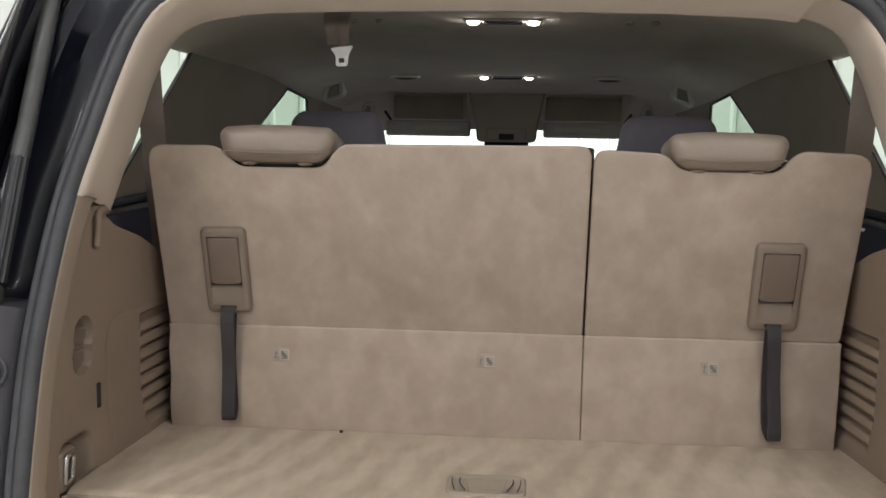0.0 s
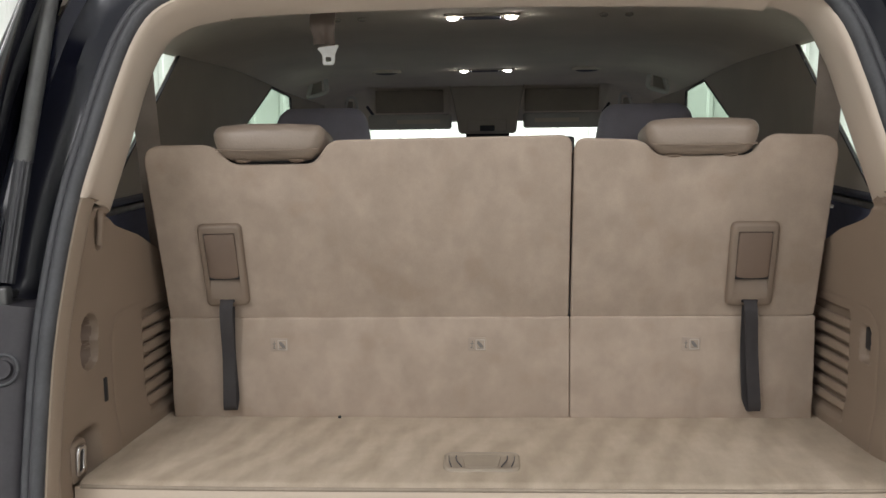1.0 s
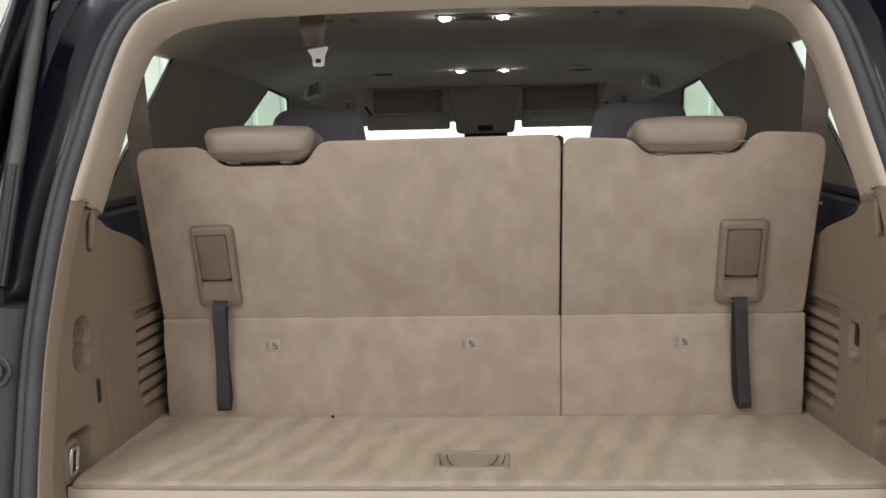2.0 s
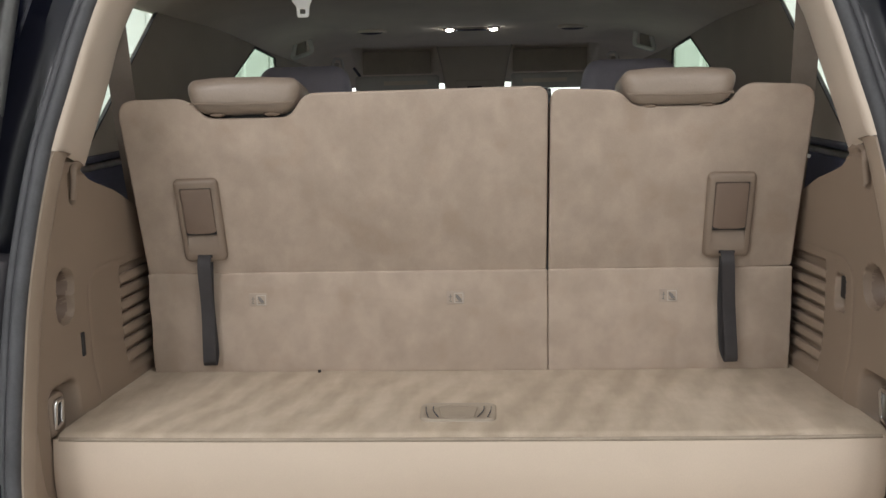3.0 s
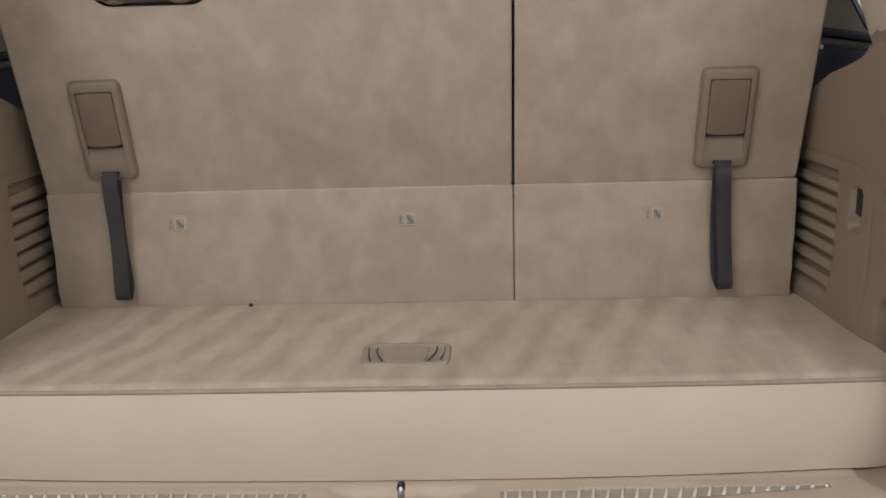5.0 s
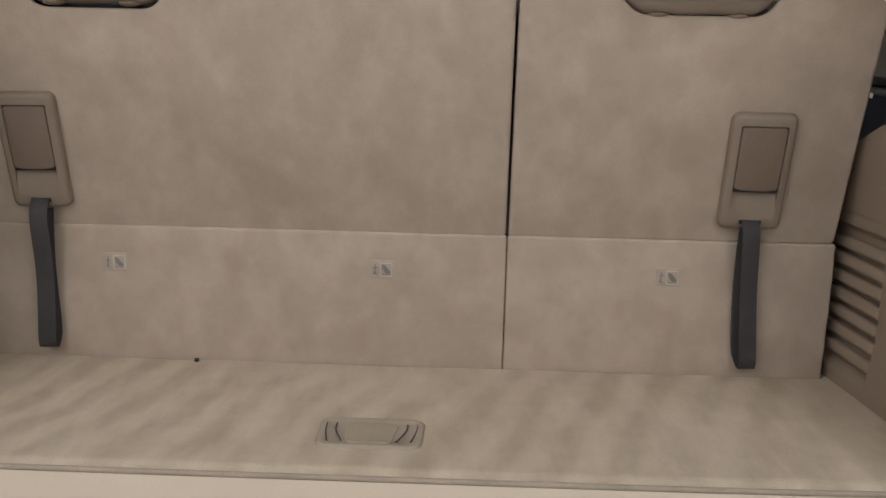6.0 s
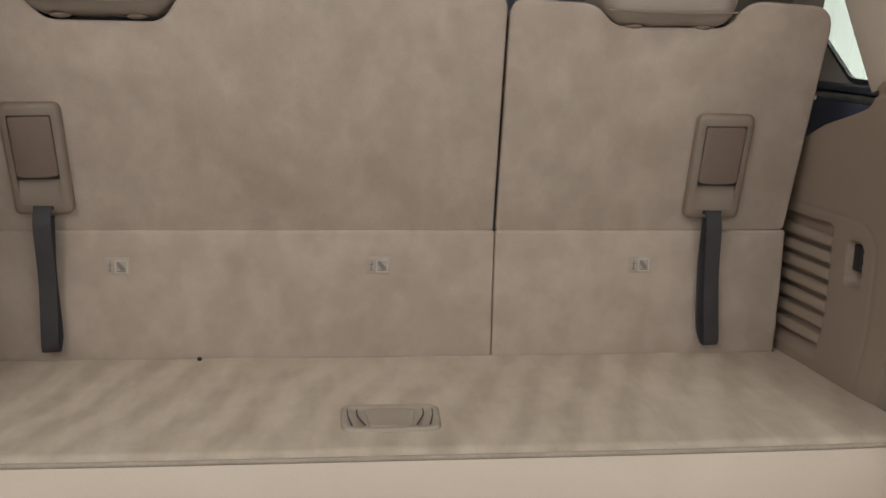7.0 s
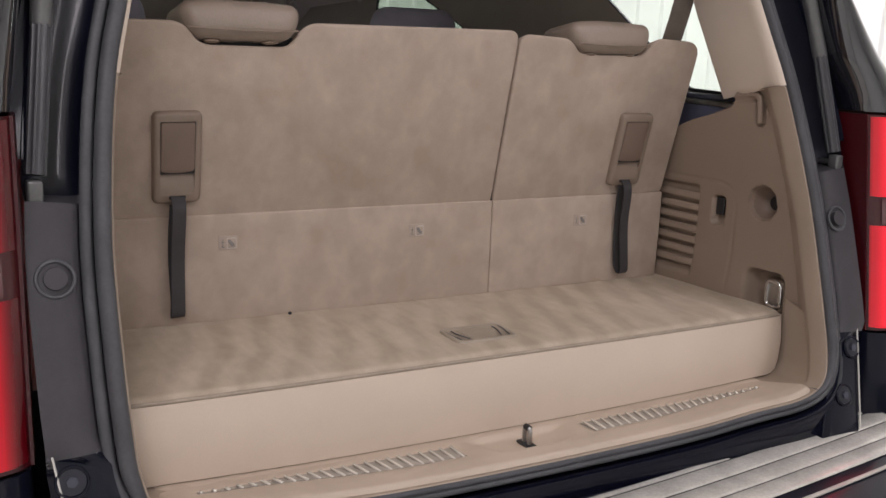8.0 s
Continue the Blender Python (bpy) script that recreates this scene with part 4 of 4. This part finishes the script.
seat("wide_rear_seat", [(-0.572, 1.128), (0.1551, 1.1350), (0.1551, 1.462), (-0.255, 1.458), (-0.285, 1.418), (-0.428, 1.418), (-0.458, 1.453), (-0.582, 1.452)],
     [0.01, 0.006, 0.022, 0.018, 0.016, 0.016, 0.022, 0.034], -0.573, 0.1568, (-0.460, 1.239, 0.97, 1.2), -0.003, (-0.3705, -0.009), (-0.466, -0.259), "wide beige carpeted folding third-row seat, back upright")
seat("narrow_rear_seat", [(0.1589, 1.1340), (0.588, 1.1360), (0.598, 1.455), (0.478, 1.460), (0.452, 1.424), (0.300, 1.424), (0.272, 1.452), (0.1590, 1.457)],
     [0.006, 0.01, 0.034, 0.022, 0.016, 0.016, 0.018, 0.022], 0.1578, 0.590, (0.4700, 1.2345, 1.01, -0.4), 0.0125, (0.373,), (0.272, 0.474), "narrow beige carpeted folding third-row seat, back upright")


# shoulder belts of the third row
for sgn in (-1, 1):
    sb = thing("shoulder_belt", (sgn * 0.61, 0.47, 1.62), "taupe shoulder belt running down beside the pillar", "seat belt", "shoulder belts")
    part("webbing", ribbon([(sgn * 0.585, 0.44, 1.645), (sgn * 0.60, 0.50, 1.50), (sgn * 0.615, 0.565, 1.36), (sgn * 0.62, 0.62, 1.20)], 0.042, (0.9 * sgn, -0.4, 0.0), 0.002), BELT_TAUPE, sb, "taupe webbing")
    part("guide", box((sgn * 0.585, 0.44, 1.648), (0.03, 0.07, 0.03), 0.008), PILLAR_CLOTH, sb, "taupe belt guide")

# ---- second row seats ----
for sgn in (-1, 1):
    cx = sgn * 0.434
    s2 = thing("second_row_seat", (cx, 1.3, 0.58), "grey leather second-row bucket seat", "seat", "second row seats")
    part("backrest", box((cx, 1.38, 1.06), (0.50, 0.13, 0.66), 0.05, 4), LEATHER_GREY, s2, "grey leather backrest")
    part("cushion", box((cx, 1.70, 0.72), (0.52, 0.55, 0.24), 0.05, 4), LEATHER_GREY, s2)
    hb = box((cx - 0.005, 1.40, 1.452), (0.252, 0.11, 0.135), 0.038, 5)
    for v in hb.verts:
        v.co.x += (v.co.x - cx) * 0.10 * (1.45 - v.co.z) / 0.07
    part("headrest", hb, LEATHER_GREY, s2, "grey leather head restraint")
    for dx in (-0.06, 0.06):
        part("post", tube([(cx + dx, 1.40, 1.34), (cx + dx, 1.40, 1.42)], 0.007, 8), CHROME, s2)

# ---- load floor ----
load = thing("load_floor", (0, 0.32, 0.82), "raised load floor with beige carpet and a vinyl front", "load floor")


def front_y(x):
    return 0.157 + 0.007 * (abs(x) / 0.61) ** 4


def floor_fn(u, v):
    x = (-0.619 + 0.025 * v) + (1.261 - 0.060 * v) * u
    y = front_y(x) + 0.006 + (0.512 - front_y(x)) * v
    drop = 0.009 * max(0, 1 - v / 0.035) ** 2 + 0.010 * step(abs(x - 0.006) - 0.614, 0.02) * max(0, 1 - v / 0.10) ** 2
    return (x, y, 0.9500 - drop + 0.0015 * noise.noise((x * 9, y * 9, 0.3)))


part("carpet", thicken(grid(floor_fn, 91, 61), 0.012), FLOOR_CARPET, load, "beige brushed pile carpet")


def riser_fn(u, v):
    x = -0.622 + 1.258 * u
    e = max(0.0, (abs(x) - (0.602 if x > 0 else 0.588)) / 0.036)
    zb = 0.8205 + 0.007 * min(1.0, abs(x) / 0.55) ** 2 + 0.038 * (1 - math.sqrt(max(0.0, 1 - min(e, 1) ** 2)))
    z = zb + (0.9430 - zb) * v
    bulge = 0.004 * math.sin(math.pi * v)
    return (x, front_y(x) - bulge - 0.006 * (1 - v) + 0.004 * max(0, (abs(x) - (0.626 if x > 0 else 0.612)) / 0.010) ** 2, z)


part("front_panel", thicken(grid(riser_fn, 121, 13), 0.012), VINYL, load, "smooth beige vinyl front panel")
part("edge_welt", tube([(x, front_y(x) + 0.0020, 0.9445) for x in np.linspace(-0.611, 0.628, 61)], 0.0034, 8), BINDING, load, "brown carpet edge binding")
# pull handle set in the carpet
hm = Matrix.Translation((0, 0.259, 0.9535))
hb = part("handle_bezel", loft(frame_loops(0.062, 0.040, 0.97, 0.018, [(0, -0.006), (0.001, -0.001), (0.003, 0.0005), (0.008, 0.0), (0.011, -0.0025)]), hm, True), HANDLE, load, "beige plastic pull-handle bezel")
part("handle_well", loft(frame_loops(0.032, 0.027, 0.8, 0.008, [(0, -0.0022), (0.001, -0.0012), (0.004, -0.0015)]), hm, True), HANDLE, hb)
for sx in (-1, 1):
    for k, (xa, xb) in enumerate(((0.053, 0.047), (0.041, 0.031))):
        part("handle_slot", tube(spline([(sx * xa, 0.259 + 0.024, 0.9525), (sx * (xa - 0.001), 0.259 + 0.004, 0.9525), (sx * xb, 0.259 - 0.024, 0.9525)], 10), 0.0009, 6), DARK_TRIM, hb, "dark handle slot")
single("crumb", box((-0.262, 0.478, 0.9535), (0.006, 0.005, 0.005), 0.0015), BLACK, "tiny black crumb lying on the carpet", "debris")

# ---- sill plate with its ribs and the striker ----
RX = [p.x for p in right[:60]]
RZ = [p.z for p in right[:60]]


def sill_top(x, y):
    x = abs(x)
    z0 = min(0.862, lerp_table(x, RX, RZ)) + 0.012
    f = min(max((y - 0.05) / 0.09, 0), 1)
    e = min(max(0.0, (x - 0.608) / 0.040), 1)
    z = z0 + (0.8190 + 0.0065 * min(1.0, x / 0.55) ** 2 + 0.034 * (1 - math.sqrt(1 - e * e)) - z0) * f
    z -= 0.0025 * step(-(max(abs(y - 0.0960 - 0.010 * max(0, (x - 0.24) / 0.28)) - 0.021 * max(0.14, 1 - 0.9 * max(0, (x - 0.24) / 0.28) ** 1.2) - 0.003, abs(x - 0.3235) - 0.206)), 0.002)
    hollow = step(0.060 + 0.35 * (y - 0.06) - x, 0.022) * step(y - 0.066, 0.008) * step(0.132 - y, 0.006)
    return z - 0.010 * hollow


def sill_fn(u, v):
    x = -0.606 + 1.210 * u
    z0 = min(0.862, lerp_table(abs(x), RX, RZ))
    y0 = open_y(z0)
    if v < 0.12:
        t = v / 0.12
        return (x, y0 + 0.010 * t, z0 + (sill_top(x, y0 + 0.010) - z0) * math.sin(t * math.pi / 2) - 0.024 * step(abs(x) - 0.582, 0.014))
    y = y0 + 0.010 + (0.165 - y0) * (v - 0.12) / 0.88
    return (x, y, sill_top(x, y) - 0.024 * step(abs(x) - 0.582, 0.014))


sill = thing("sill_plate", (0, 0.1, 0.80), "beige plastic sill plate with two ribbed scuff strips", "sill plate")
part("plate", thicken(grid(sill_fn, 237, 41), 0.006), SILL, sill, "moulded sill in the lip's plastic, painted lighter for the light on it")
rib_me = mesh_of("scuff_rib", box((0, 0, 0), (0.0044, 0.044, 0.0034), 0.0013, 3), RIB)


def scuff_half(x):
    """Half the depth of the ribbed insert, which narrows towards the sides."""
    return 0.021 * max(0.14, 1 - 0.9 * max(0, (x - 0.24) / 0.28) ** 1.2)


def scuff_mid(x):
    return 0.0960 + 0.010 * max(0, (x - 0.24) / 0.28)


for sx in (-1, 1):
    def insert_fn(u, v, sx=sx):
        x = 0.1215 + 0.404 * u
        y = scuff_mid(x) + (scuff_half(x) + 0.002) * (2 * v - 1)
        return (sx * x, y, sill_top(x, y) + 0.0012)
    part("scuff_insert", grid(insert_fn, 61, 7), SCUFF, sill, "satin metallic scuff insert")
    for k in range(23):
        x = 0.1275 + 0.01785 * k
        y = scuff_mid(x)
        piece("scuff_rib", rib_me, sill, (sx * x, y, sill_top(x, y) + 0.0026), (0, 0, sx * (-0.04 - 0.022 * k)), (1, scuff_half(x) / 0.022, 1))
striker = thing("striker", (0, 0.10, 0.815), "dark steel tailgate striker loop", "striker")
zs = 0.812
part("loop", tube(spline([(0.0, 0.087, zs), (0.0, 0.087, zs + 0.024), (0.0, 0.0895, zs + 0.031), (0.0, 0.0985, zs + 0.031), (0.0, 0.101, zs + 0.024), (0.0, 0.101, zs)], 24), 0.0040, 10), STEEL, striker, "steel striker loop")
part("sleeve", tube([(0.0, 0.0885, zs + 0.0310), (0.0, 0.0995, zs + 0.0310)], 0.0052, 12), BLACK, striker, "black sleeve")
part("base", box((0, 0.094, zs + 0.003), (0.019, 0.034, 0.005), 0.002), BLACK, striker, "black striker base")


# ---- cargo side panels ----
def panel_front(z):
    return lerp_table(z, [0.82, 1.15, 1.21, 1.245, 1.268, 1.29, 1.312, 1.335, 1.347, 1.385], [0.60, 0.60, 0.580, 0.552, 0.515, 0.468, 0.418, 0.360, 0.346, 0.352])


def bowl(r, radius, depth):
    """Depth of a round hollow with a steep, softly rounded rim."""
    return depth * max(0.0, 1 - (r / radius) ** 3.0) ** 0.55


def side_panel(sgn):
    right_side = sgn > 0
    top = thing("cargo_side_panel", (sgn * 0.65, 0.3, 0.82), "tan moulded cargo side panel with vents and a power socket" if right_side else "tan moulded cargo side panel with vents and a net recess", "trim panel", "cargo side panels")

    def relief(y, z):
        """How far the face lies outward of the plain panel."""
        d = 0.0
        if right_side:
            d += bowl(math.hypot(y - 0.248, (z - 1.151) * 0.95), 0.0325, 0.040)
            d += 0.014 * step(-rrect(y, z, 0.353, 1.118, 0.015, 0.029, 0.008), 0.003)
            d += 0.034 * step(-rrect(y, z, 0.224, 0.972, 0.043, 0.042, 0.018), 0.006)
            d += 0.010 * step(-rrect(y, z, 0.267, 1.330, 0.010, 0.028, 0.009), 0.003)
            d += 0.006 * step(-rrect(y, z, 0.310, 1.360, 0.046, 0.006, 0.005), 0.003)
            v0, sy, sz = 0.408, 0.311, 1.178
        else:
            d += bowl(min(math.hypot(y - 0.247, z - 1.168), math.hypot(y - 0.243, z - 1.136)), 0.0275, 0.042)
            d += 0.034 * step(-rrect(y, z, 0.214, 0.969, 0.041, 0.044, 0.018), 0.006)
            d += 0.010 * step(-rrect(y, z, 0.290, 1.323, 0.010, 0.028, 0.009), 0.003)
            d += 0.006 * step(-rrect(y, z, 0.335, 1.355, 0.046, 0.006, 0.005), 0.003)
            v0, sy, sz = 0.435, 0.318, 1.176
        d += 0.010 * step(-rrect(y, z, (v0 + 0.60) / 2 + 0.04, 1.0665, (0.60 - v0) / 2 + 0.04, 0.0955, 0.005), 0.003)
        seam = abs(rrect(y, z, sy + 0.25, sz - 0.25, 0.25, 0.25, 0.045))
        d += 0.0016 * max(0, 1 - seam / 0.004)
        return d

    def plain(y, z):
        foot = 0.008 * step(1.0 - z, 0.04) * step(y - 0.275, 0.03)
        if right_side:
            return 0.637 - 0.115 * (min(y, 0.60) - 0.248) - 0.012 * max(0, (z - 1.15) / 0.2) - foot
        return 0.618 - 0.078 * (min(y, 0.60) - 0.247) - 0.004 * max(0, (z - 1.1) / 0.28) - foot

    def face(y, z):
        return plain(y, z) + relief(y, z)

    def fn(u, v):
        z = 0.815 + 0.571 * v
        y0 = open_y(z) + 0.035
        y = y0 + (panel_front(z) - y0) * u
        roll = 0.03 * max(0, 1 - (panel_front(z) - y) / 0.016) ** 2 if z > 1.15 else 0
        top_cut = max(0.0, z - 1.30) / 0.086 * (0.16 * max(0.0, y - 0.206) - 0.003)
        return (sgn * (face(y, z) + roll + 0.014 * step(z - 1.372, 0.010)), y, z - top_cut)

    part("panel", grid(fn, 141, 171), TAN, top, "tan grained plastic panel")

    # dark skin painting the cup's shade, from its middle to just inside the rim
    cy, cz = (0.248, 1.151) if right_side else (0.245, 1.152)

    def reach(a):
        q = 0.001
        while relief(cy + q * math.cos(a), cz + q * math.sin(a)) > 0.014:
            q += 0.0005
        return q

    def cup_shade_fn(u, v):
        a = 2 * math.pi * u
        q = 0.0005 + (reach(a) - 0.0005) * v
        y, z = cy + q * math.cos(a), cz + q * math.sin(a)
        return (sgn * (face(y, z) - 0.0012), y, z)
    part("cup_shade", grid(cup_shade_fn, 49, 12), PADDLE, top, "darker tan skin painted as the shade inside the round cup")

    def shelf_fn(u, v):
        z = 1.15 + 0.205 * u
        y = panel_front(z)
        return (sgn * (plain(y, z) + 0.027 + 0.070 * v), y - 0.001, z - 0.002)
    part("panel_return", thicken(grid(shelf_fn, 40, 3), 0.004), TAN, top)
    # vent slats
    v0 = 0.408 if right_side else 0.435
    slat_me = mesh_of("vent_slat", box((0, 0, 0), (0.012, 0.612 - v0, 0.0158 if right_side else 0.0176), 0.0045, 3), TAN)
    for k in range(7):
        z = 0.9950 + 0.0238 * k
        piece("vent_slat", slat_me, top, (sgn * (plain((v0 + 0.606) / 2, z) + 0.0052), (v0 + 0.606) / 2 - 0.002, z), (0.0, sgn * 0.22, sgn * (0.115 if right_side else 0.078)))
    if right_side:
        part("socket", tube([(face(0.243, 1.150) + 0.002, 0.243, 1.150), (face(0.243, 1.150) - 0.010, 0.243, 1.150)], 0.014, 20), BLACK, top, "black power socket")
        part("slot_cover", box((plain(0.353, 1.126) + 0.008, 0.354, 1.127), (0.006, 0.022, 0.036), 0.002), BLACK, top, "dark slot")
    else:
        part("slot_cover", box((-face(0.287, 1.062), 0.287, 1.062), (0.006, 0.010, 0.040), 0.002), BLACK, top, "dark slot")
    ry, rz = (0.203, 0.974) if right_side else (0.190, 0.978)
    wide, tall, sunk = (1.0, 1.0, 0.006) if right_side else (0.66, 0.80, 0.0)
    floor_x, flush = plain(0.215, 0.975) + 0.034, plain(0.205, 0.975)
    block = box((sgn * (floor_x + flush + 0.004 + sunk) / 2, ry + 0.006, rz - 0.004), (floor_x - flush + 0.004 - sunk, 0.052, 0.066), 0.010, 4)
    tie = part("tie_down_block", block, TAN, top, "tan block that carries the tie-down ring")
    loop = [(sgn * (flush - 0.001 + sunk - 0.10 * q[1]), ry + q[0], rz + q[1]) for q in rounded([(-0.018 * wide, 0.026 * tall), (0.017 * wide, 0.026 * tall), (0.019 * wide, -0.024 * tall), (-0.016 * wide, -0.028 * tall)], 0.010 * wide, 5)]
    part("tie_down_ring", tube(loop + loop[:2], 0.0042, 12), CHROME, tie, "chrome tie-down ring")
    # left plate is black to paint the dark reflection in its steel
    part("ring_plate", box((sgn * (flush + 0.002 + sunk), ry, rz), (0.006, 0.030 * wide, 0.046), 0.002), STEEL if right_side else BLACK, tie, "plate behind the ring")
    hy, hz = (0.267, 1.330) if right_side else (0.290, 1.323)
    part("bag_hook", tube(spline([(sgn * plain(hy, hz), hy + 0.03, hz + 0.030), (sgn * (plain(hy, hz) - 0.003), hy + 0.006, hz + 0.027), (sgn * (plain(hy, hz) - 0.004), hy, hz + 0.005), (sgn * plain(hy, hz), hy, hz - 0.022)], 16), 0.0058, 8), TAN, top, "tan bag hook")
    return top


side_panel(-1)
side_panel(1)
